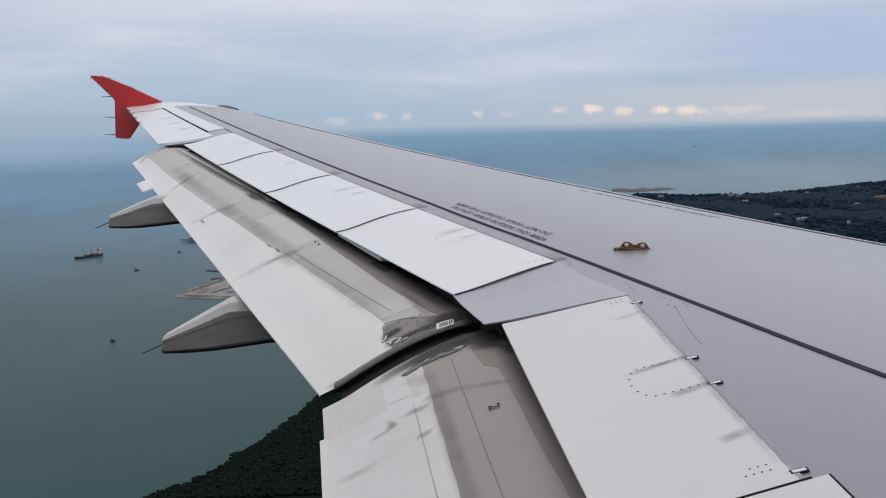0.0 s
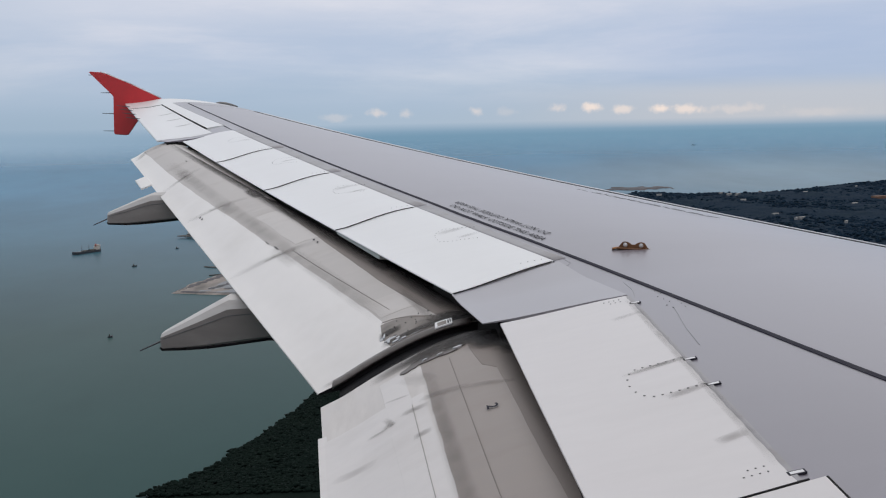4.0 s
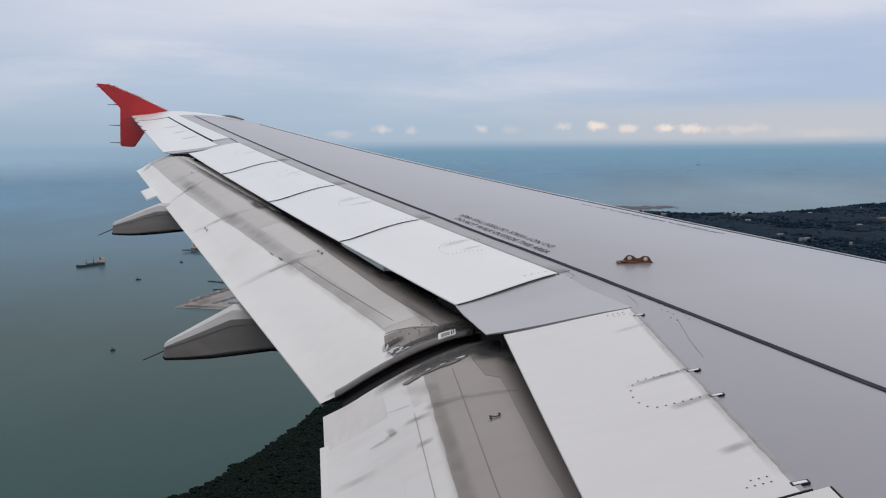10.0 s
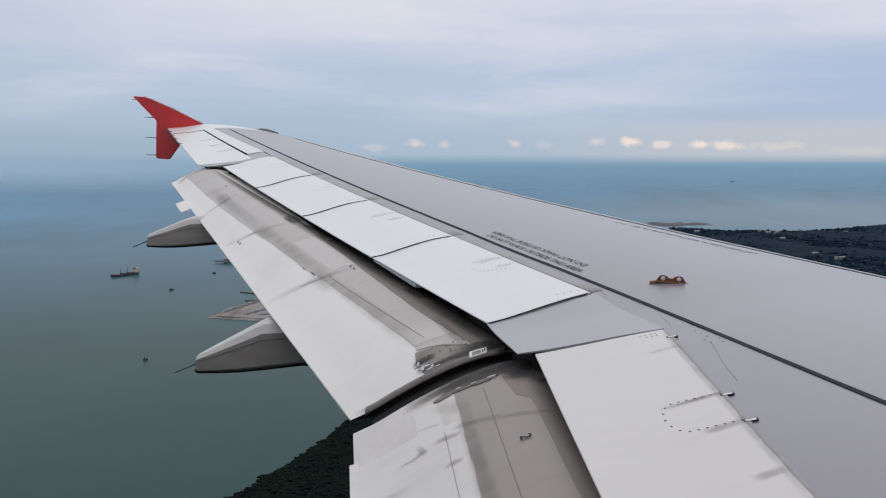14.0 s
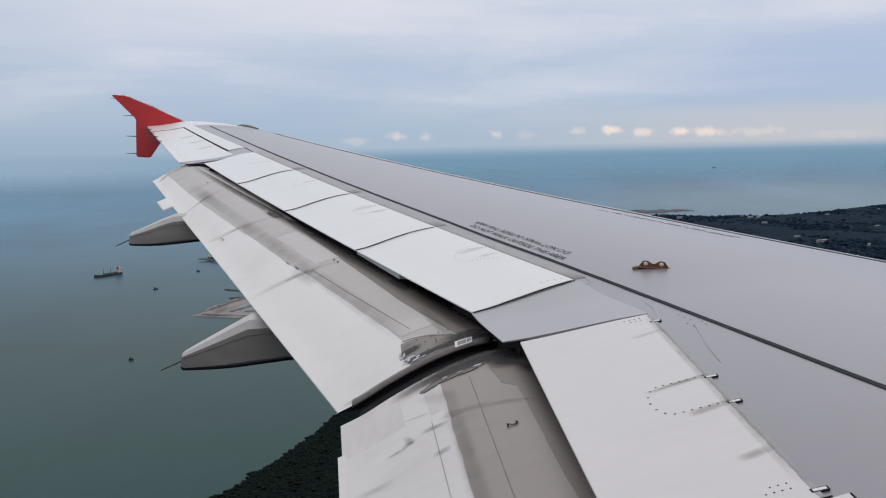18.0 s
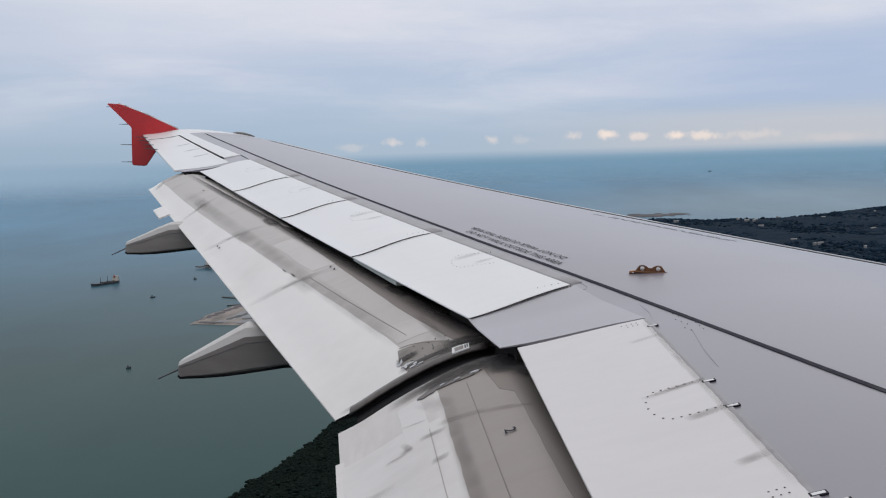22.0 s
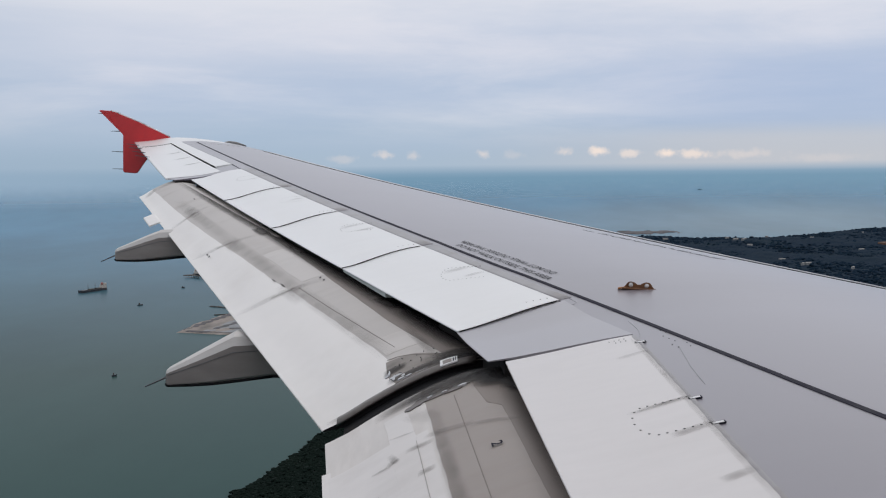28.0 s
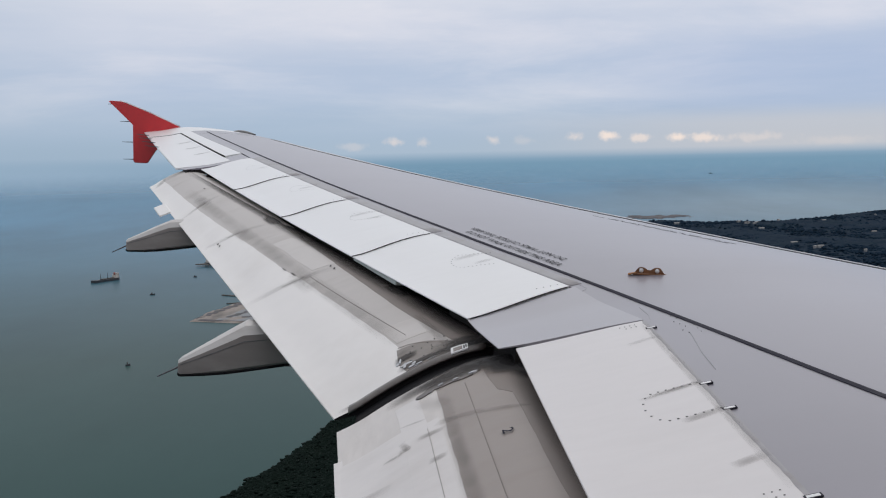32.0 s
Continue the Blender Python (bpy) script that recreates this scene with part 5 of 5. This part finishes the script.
def land_sheet(az, rr):
    a, r = np.meshgrid(np.radians(az), rr)
    x, y = EYE.x + r * np.sin(a), EYE.y + r * np.cos(a)
    d = shore(x, y) + wobble(x, y, 90, 9)
    k = np.clip(d / 10 + 0.3, 0, 1)
    far_k = np.clip((r - 1500) / 800, 0, 1)
    bumps = wobble(x, y, 22, 1.0) * (0.4 + 0.9 * far_k) + wobble(x, y, 160, 5) * far_k + wobble(x, y, 28, 1.5) * far_k + far_k * 4.5
    z = SEA + 168.0 * np.clip((r - 2200) / 2750, 0, None) ** 2 - 3 + k * 4.0 + np.clip(d / 30, 0, 1) * np.clip(bumps, -0.6, None)
    z = np.where(d < -8, z - 4, z + np.random.default_rng(7).normal(0, 0.7, z.shape) * far_k * np.clip(d / 20, 0, 1))
    return np.stack((x, y, z), -1), d


sheet, away = land_sheet(np.linspace(-26, 34, 360), np.concatenate((np.linspace(420, 1300, 150), np.linspace(1310, 4200, 190))))
nr, na = sheet.shape[:2]
keep = away > -25
faces = []
for i in range(nr - 1):
    for j in range(na - 1):
        if keep[i, j] or keep[i + 1, j] or keep[i, j + 1] or keep[i + 1, j + 1]:
            faces.append((i * na + j, i * na + j + 1, (i + 1) * na + j + 1, (i + 1) * na + j))
mesh = bpy.data.meshes.new("ground")
mesh.from_pydata(sheet.reshape(-1, 3).tolist(), [], faces)
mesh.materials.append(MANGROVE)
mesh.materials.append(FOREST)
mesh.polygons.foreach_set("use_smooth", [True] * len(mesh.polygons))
# far rows of the sheet take the haze-tinted colour
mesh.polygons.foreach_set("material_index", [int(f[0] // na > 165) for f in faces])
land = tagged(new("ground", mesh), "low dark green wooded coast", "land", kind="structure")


# sand spit with bunds round a shallow basin
SPIT = ((-341, 1238), (-334, 1301), (-316, 1381), (-297, 1446), (-292, 1495), (-265, 1564), (-224, 1640), (-123, 1640), (-120, 1160), (-146, 1141), (-190, 1177), (-255, 1205), (-296, 1221), (-330, 1234))
SX, SY = np.array([p[0] + NEAR for p in SPIT], float), np.array([p[1] for p in SPIT], float)
gx, gy = np.meshgrid(np.linspace(-360, -110, 120) + NEAR, np.linspace(1130, 1660, 220))


def spit_form(x, y):
    """Distance inside the spit's edge, and its height with a bund behind the edge."""
    d = shore(x, y, SX, SY) + wobble(x, y, 30, 3)
    return d, SEA - 1.5 + np.clip(d / 5 + 0.2, 0, 1) * 2.6 - np.clip((d - 12) / 6, 0, 1) * 0.5 + np.clip(1 - abs(d - 8) / 5, 0, 1) * 1.2 + wobble(x, y, 26, 0.45)


d, z = spit_form(gx, gy)
pts3 = np.stack((gx, gy, z), -1).reshape(-1, 3).tolist()
faces = [(i * 120 + j, i * 120 + j + 1, (i + 1) * 120 + j + 1, (i + 1) * 120 + j) for i in range(219) for j in range(119) if d[i, j] > -12]
mesh = bpy.data.meshes.new("sand_spit")
mesh.from_pydata(pts3, [], faces)
mesh.materials.append(SAND)
spit = tagged(new("sand_spit", mesh), "pale reclaimed sand spit with low bunds", "land", kind="structure")

# dark wet banks along the spit's bunds
for bank, wide in (((-334, 1245), (-322, 1300), (-306, 1370), (-291, 1440), (-284, 1490)), 5.0), (((-330, 1241), (-300, 1229), (-256, 1213), (-195, 1185), (-150, 1152)), 4.0), (((-300, 1262), (-276, 1330), (-262, 1400), (-250, 1440)), 7.0), (((-285, 1262), (-240, 1268), (-205, 1290)), 9.0):
    bank = [(x + NEAR + 1.6 * math.sin(y * 0.31), y) for x, y in dense(bank, 6)]
    tagged(link("mud_bank", ribbon(bank, wide, 0.12 + 0.03 * wide, 0.8, surface=lambda x, y: float(spit_form(np.array([[x]]), np.array([[y]]))[1][0, 0])), MUD, smooth=False), "dark wet mud along the sand spit", "mud", kind="structure")


def flat_patch(corners, up, thick, mat, name):
    bm = bmesh.new()
    t = [bm.verts.new((x + NEAR, y, SEA + up)) for x, y in corners]
    low = [bm.verts.new((x + NEAR, y, SEA + up - thick)) for x, y in corners]
    bm.faces.new(t)
    bm.faces.new(low[::-1])
    for k in range(len(t)):
        q = (k + 1) % len(t)
        bm.faces.new((t[k], t[q], low[q], low[k]))
    return link(name, bm, mat, smooth=False)


POND = material("silty_basin_water", (0.135, 0.145, 0.15), 0.4, vary=0.08, grain=0.05, stain=(0.17, 0.15, 0.135), stain_scale=0.02, stain_amount=0.8, spec=0.4)
COAL = material("dark_stockpile", (0.035, 0.038, 0.042), 0.9, vary=0.25, grain=0.3, stain=(0.08, 0.08, 0.085), stain_scale=0.05, stain_amount=0.6)
CONCRETE = material("weathered_concrete", (0.33, 0.32, 0.31), 0.85, vary=0.1, grain=0.6, stain=(0.22, 0.21, 0.20), stain_scale=0.1, stain_amount=0.6)
TIMBER = material("dark_pier_deck", (0.07, 0.066, 0.06), 0.85, vary=0.2, grain=0.6, stain=(0.13, 0.12, 0.11), stain_scale=0.1, stain_amount=0.6)
STACKPAINT = material("white_stack_paint", (0.80, 0.79, 0.78), 0.6, vary=0.03, grain=0.3, stain=(0.65, 0.64, 0.62), stain_scale=0.06, stain_amount=0.5)
HULL = material("dark_ship_hull", (0.035, 0.04, 0.05), 0.5, vary=0.2, grain=0.3, stain=(0.10, 0.07, 0.055), stain_scale=0.15, stain_amount=0.6)
CREAM = material("cream_superstructure", (0.55, 0.50, 0.45), 0.6, vary=0.06, grain=0.5, stain=(0.40, 0.33, 0.28), stain_scale=0.2, stain_amount=0.5)
ROOFRED = material("red_sheet_roof", (0.28, 0.06, 0.05), 0.6, vary=0.12, grain=0.5, stain=(0.20, 0.09, 0.07), stain_scale=0.1, stain_amount=0.5)
HOUSEWALL = material("grey_house_wall", (0.27, 0.275, 0.28), 0.8, vary=0.06, grain=0.6, stain=(0.22, 0.21, 0.20), stain_scale=0.1, stain_amount=0.5)
tagged(flat_patch(((-312, 1240), (-292, 1330), (-262, 1395), (-190, 1385), (-150, 1330), (-150, 1195), (-195, 1200), (-255, 1222)), 0.78, 1.2, POND, "basin"), "shallow silty basin inside the bunds", "pond", kind="structure")
tagged(flat_patch(((-288, 1432), (-268, 1490), (-215, 1520), (-150, 1500), (-150, 1412), (-232, 1420)), 3.6, 4.0, COAL, "stockpile"), "dark flat stockpile on the sand spit", "stockpile")


def box(x0, x1, y0, y1, z0, z1, bm=None):
    return slab([[(x, y, z1) for y in (y0, y1)] for x in (x0, x1)], z1 - z0, bm)


def placed(ob, x, y, turn, up=0.0):
    x += NEAR
    ob.matrix_world = pose(x, y, ground_z(x, y, up), 0, 0, turn)
    return ob


# chimney: tapered shaft, rim, base house
stack = tagged(new("chimney"), "tall white power station chimney on the spit", "chimney")
part("shaft", loft([[(r * math.cos(a), r * math.sin(a), h) for a in np.linspace(0, math.tau, 24, endpoint=False)] for h, r in ((0, 4.0), (14, 3.7), (28, 3.4), (42, 3.1))]), STACKPAINT, stack)
part("rim", loft([[(r * math.cos(a), r * math.sin(a), h) for a in np.linspace(0, math.tau, 24, endpoint=False)] for h, r in ((41.2, 3.1), (41.3, 3.5), (42.4, 3.5), (42.5, 2.6), (40.5, 2.5))], caps=False), CONCRETE, stack)
part("plinth", box(-7, 7, -6, 6, 0, 4), CONCRETE, stack, smooth=False)
placed(stack, -247, 1540, 12, 0.4)


def hall(w, d, h, wall_mat, roof_mat, label, x, y, turn):
    """Industrial hall: walls, gabled roof, roof monitor, doors."""
    b = tagged(new("power_station_hall"), label, "building")
    part("wall", box(-w / 2, w / 2, -d / 2, d / 2, 0, h), wall_mat, b, smooth=False)
    roof = [[(sx * (w / 2 + 0.8), y2, h + (2.6 if y2 == 0 else 0.05)) for y2 in (-d / 2 - 0.6, 0, d / 2 + 0.6)] for sx in (-1, 1)]
    part("roof", slab(roof, 0.4), roof_mat, b, smooth=False)
    part("roof_monitor", box(-w * 0.3, w * 0.3, -1.6, 1.6, h + 2.2, h + 4.6), HOUSEWALL, b, smooth=False)
    for k in range(4):
        cx = -w * 0.36 + k * w * 0.24
        part("door", box(cx - 2.2, cx + 2.2, -d / 2 - 0.15, -d / 2 + 0.1, 0, 5), TIMBER, b, smooth=False)
        part("window", box(cx - 3, cx + 3, -d / 2 - 0.12, -d / 2 + 0.1, h * 0.6, h * 0.8), COAL, b, smooth=False)
    return placed(b, x, y, turn, 0.4)


hall(64, 26, 15, ROOFRED, STACKPAINT, "red-walled industrial hall with a white roof", -180, 1575, 8)
hall(40, 20, 11, STACKPAINT, STACKPAINT, "white industrial hall beside the chimney", -170, 1520, 8)
hall(22, 14, 7, CONCRETE, CONCRETE, "low grey workshop near the chimney foot", -222, 1548, 20)

# pier on piles
pier = tagged(new("pier"), "long dark jetty on piles running out to sea", "pier")
PA, PB = Vector((-452 + NEAR, 1951)), Vector((-205 + NEAR, 1640))
pd = (PB - PA).normalized()
pn = Vector((-pd.y, pd.x))
rows = [[(*(PA + pd * s + pn * w), SEA + 4.2) for w in (-2.6, 2.6)] for s in np.linspace(0, (PB - PA).length, 12)]
part("deck", slab(rows, 0.9), TIMBER, pier, smooth=False)
for s in np.linspace(4, (PB - PA).length - 4, 22):
    for w in (-2, 2):
        c = PA + pd * s + pn * w
        part("pile", rod((c.x, c.y, SEA - 3), (c.x, c.y, SEA + 3.5), 0.45, 0.45, 6), TIMBER, pier)
part("head_platform", slab([[(*(PA + pd * s + pn * w), SEA + 4.4) for w in (-9, 9)] for s in (-12, 4)], 1.4), TIMBER, pier, smooth=False)
for x0, y0, x1, y1, label in ((-343, 1493, -300, 1459, "low dark breakwater off the sand spit"), (-317, 1548, -262, 1516, "low dark breakwater off the sand spit"), (-322, 1396, -304, 1402, "dark beached barge beside the spit")):
    bm = ribbon(dense([(x0 + NEAR, y0), (x1 + NEAR, y1)], 6), 4.0, SEA + 1.2, 2.6, surface=lambda x, y: 0.3 * math.sin(x * 1.7 + y))
    tagged(link("breakwater", bm, TIMBER, smooth=False), label, "breakwater")


def ship(length, label, x, y, turn, house_aft=True, cranes=2):
    """Coaster: hull with bow and stern, deck, bridge house, funnel, masts."""
    s = tagged(new("cargo_ship"), label, "ship", "ships off the coast")
    b = length * 0.085
    loops = []
    for f, wid, top in ((-0.5, 0.7, 4.2), (-0.46, 0.95, 4.0), (-0.3, 1, 3.4), (0.2, 1, 3.3), (0.38, 0.8, 3.8), (0.46, 0.4, 4.8), (0.5, 0.06, 5.4)):
        xx = f * length
        loops.append([(xx, -b * wid, top), (xx, -b * wid * 0.9, -1), (xx * 0.98, 0, -2), (xx, b * wid * 0.9, -1), (xx, b * wid, top)])
    part("hull", loft(loops), HULL, s, smooth=False)
    hx = -0.40 * length if house_aft else 0.36 * length
    part("bridge_house", box(hx - length * 0.05, hx + length * 0.05, -b * 0.8, b * 0.8, 3.4, 8.5), CREAM, s, smooth=False)
    part("wheelhouse", box(hx - length * 0.02, hx + length * 0.045, -b * 0.9, b * 0.9, 8.5, 11), CREAM, s, smooth=False)
    part("funnel", loft([[(hx - length * 0.045 + r * math.cos(a), r * math.sin(a), h) for a in np.linspace(0, math.tau, 10, endpoint=False)] for h, r in ((8.4, 1.3), (12.5, 1.1))]), ROOFRED, s)
    for k in range(cranes):
        cx = length * (-0.2 + 0.26 * k)
        part("mast", rod((cx, 0, 3), (cx, 0, 13), 0.5, 0.3), HULL, s)
        part("hatch", box(cx + length * 0.03, cx + length * 0.2, -b * 0.6, b * 0.6, 3.2, 4.6), TIMBER, s, smooth=False)
    return placed(s, x, y, turn)


ship(60, "dark coaster with a cream bridge house at anchor", -562, 1728, 63, False)
ship(72, "dark freighter lying alongside the pier head", -432, 2012, 57, True)


def boat(length, x, y, turn):
    s = tagged(new("fishing_boat"), "small dark fishing boat on open water", "boat", "fishing boats")
    w = length * 0.14
    part("hull", loft([[(f * length, -w * k, t), (f * length, -w * k * 0.6, -0.5), (f * length, w * k * 0.6, -0.5), (f * length, w * k, t)] for f, k, t in ((-0.5, 0.8, 1.4), (-0.2, 1, 1.2), (0.25, 0.85, 1.4), (0.5, 0.1, 2.2))]), HULL, s, smooth=False)
    part("cabin", box(-length * 0.25, 0, -w * 0.7, w * 0.7, 1.2, 3.2), TIMBER, s, smooth=False)
    return placed(s, x, y, turn)


boat(7, -443.5, 1521, 20)
boat(4.2, -339.7, 966.5, 15)
boat(5.5, -430, 1760, -20)
boat(18, 1113, 4300, 10)

# sandbar off the far coast
gx, gy = np.meshgrid(np.linspace(515, 725, 50) + EAST, np.linspace(2880, 3050, 40))
d = 1 - np.hypot((gx - 620 - EAST) / 85, (gy - 2968 - 0.12 * (gx - 620 - EAST)) / 40) + wobble(gx, gy, 30, 0.7)
z = np.array([[ground_z(x, y) for x, y in zip(rx, ry)] for rx, ry in zip(gx, gy)]) - 2 + np.clip(d * 3 + 0.6, 0, 1) * 4.5 + wobble(gx, gy, 15, 0.8)
mesh = bpy.data.meshes.new("sandbar")
mesh.from_pydata(np.stack((gx, gy, z), -1).reshape(-1, 3).tolist(), [], [(i * 50 + j, i * 50 + j + 1, (i + 1) * 50 + j + 1, (i + 1) * 50 + j) for i in range(39) for j in range(49) if d[i, j] > -0.5])
mesh.materials.append(MUD)
tagged(new("sandbar", mesh), "brown mud bank off the wooded coast", "land", kind="structure")

# cleared red tracks through the woods
TRACK = tuple((x + NEAR, y) for x, y in ((-95, 530), (-66, 578), (-57, 595), (-49, 613), (-36, 650), (-20, 720)))
PATH = tuple((x + NEAR, y) for x, y in ((-98, 762), (-86, 756), (-67, 746), (-50, 742), (-30, 745)))
for line, wide in ((TRACK, 6.0), (PATH, 3.0)):
    tagged(link("dirt_track", ribbon(dense(line, 5), wide, 2.2, 1.6, surface=lambda x, y: ground_z(x, y) + 0.25 * math.sin(x * 0.9)), SOIL, smooth=False), "red earth track cleared through dark woods", "track", kind="structure")
tagged(link("clearing", ribbon(dense([(1040 + EAST, 2430), (1085 + EAST, 2440), (1160 + EAST, 2430), (1240 + EAST, 2470)], 10), 26, 10.5, 6, surface=lambda x, y: ground_z(x, y) + 0.5 * math.sin(x * 0.2)), SOIL, smooth=False), "red earth clearing in the far woods", "clearing", kind="structure")

# far houses
house = tagged(new("house"), "small grey house with a gabled roof among trees", "house", "houses on the far coast")
part("wall", box(-6, 6, -2.2, 2.2, -3, 1.6), HOUSEWALL, house, smooth=False)
part("roof", slab([[(sx * 6.5, y, 1.5 + (1.0 if y == 0 else 0)) for y in (-2.7, 0, 2.7)] for sx in (-1, 1)], 0.3), CONCRETE, house, smooth=False)
part("door", box(-0.6, 0.6, -2.3, -2.1, -1, 1.1), TIMBER, house, smooth=False)
SPOTS = ((614, 2695), (768, 2693), (776, 2650), (791, 2640), (755, 2479), (870, 2701), (691, 2090), (691, 1982), (704, 1989), (743, 1883), (940, 2305), (1136, 2750), (961, 2641), (802, 2655))
for k, (x, y) in enumerate(SPOTS):
    x += EAST
    m = pose(x, y, ground_z(x, y, 6.5), 0, 0, (k * 47) % 90)
    if k:
        copy_thing(house, m)
    else:
        house.matrix_world = m

# wooded edge: thousands of tree crowns
rng = np.random.default_rng(4)
ico = bmesh.new()
bmesh.ops.create_icosphere(ico, subdivisions=1, radius=1.0)
iv = np.array([v.co[:] for v in ico.verts])
it = np.array([[v.index for v in f.verts] for f in ico.faces])
ico.free()
ax_, ay_ = np.meshgrid(np.arange(-250, 60, 1.6), np.arange(520, 1180, 1.6))
tx, ty = (ax_ + rng.uniform(-1.0, 1.0, ax_.shape)).ravel(), (ay_ + rng.uniform(-1.0, 1.0, ax_.shape)).ravel()
inland = shore(tx, ty) + rng.normal(0, 1.0, tx.shape) + wobble(tx, ty, 25, 4) + wobble(tx, ty, 8, 2) - 3
bearing = np.degrees(np.arctan2(tx - EYE.x, ty - EYE.y))
ok = (inland > 0) & (bearing > -23) & (bearing < -2.0)
for line, wide in ((TRACK, 9.0), (PATH, 6.5)):
    for p, q in zip(line, line[1:]):
        dx, dy = q[0] - p[0], q[1] - p[1]
        t = np.clip(((tx - p[0]) * dx + (ty - p[1]) * dy) / (dx * dx + dy * dy), 0, 1)
        ok &= np.hypot(tx - p[0] - t * dx, ty - p[1] - t * dy) > wide
tx, ty = tx[ok], ty[ok]


def crowns(name, spots, size, height, mat, label):
    """Many ragged tree crowns in one mesh; height gives the crown's middle."""
    verts, tris = [], []
    for k, (x, y) in enumerate(spots):
        lump = 1 + rng.normal(0, 0.3, len(iv))
        v = iv * lump[:, None] * (rng.uniform(0.7, 1.3) * size, rng.uniform(0.7, 1.3) * size, rng.uniform(0.38, 0.66) * size)
        verts.append(v + (x, y, height(x, y)))
        tris.append(it + k * len(iv))
    verts, tris = np.concatenate(verts), np.concatenate(tris)
    mesh = bpy.data.meshes.new(name)
    mesh.vertices.add(len(verts))
    mesh.vertices.foreach_set("co", verts.ravel())
    mesh.loops.add(tris.size)
    mesh.loops.foreach_set("vertex_index", tris.ravel())
    mesh.polygons.add(len(tris))
    mesh.polygons.foreach_set("loop_start", np.arange(0, tris.size, 3))
    mesh.update()
    mesh.materials.append(mat)
    tagged(new(name, mesh), label, "trees", kind="stuff")


def mangrove_height(x, y):
    return SEA + (rng.uniform(1.6, 2.1) if rng.random() < 0.97 else rng.uniform(2.2, 3.2))


crowns("mangrove_trees", list(zip(tx, ty)), 1.45, mangrove_height, MANGROVE, "dense dark green mangrove trees along the shore")
# far coast woods, where the land shows beyond the wing
aa, rr = np.radians(rng.uniform(5, 30, 52000)), np.sqrt(rng.uniform(1700 ** 2, 3700 ** 2, 52000))
fx, fy = EYE.x + rr * np.sin(aa), EYE.y + rr * np.cos(aa)
inland = shore(fx, fy)
ok = (inland > 6) & ((inland < 75) | (rng.random(len(fx)) < 0.3))
for hx, hy in SPOTS:
    ok &= np.hypot(fx - hx - EAST, fy - hy + 14) > 19
ok &= ~((abs(fx - 1135 - EAST) < 120) & (fy > 2385) & (fy < 2500))
fx, fy = fx[ok][:26000], fy[ok][:26000]
crowns("coastal_woods", list(zip(fx, fy)), 4.2, lambda x, y: ground_z(x, y) + rng.uniform(4.0, 5.0) + (2.5 if rng.random() < 0.04 else 0), FOREST, "dark woods on the far low coast, tinted blue for haze")
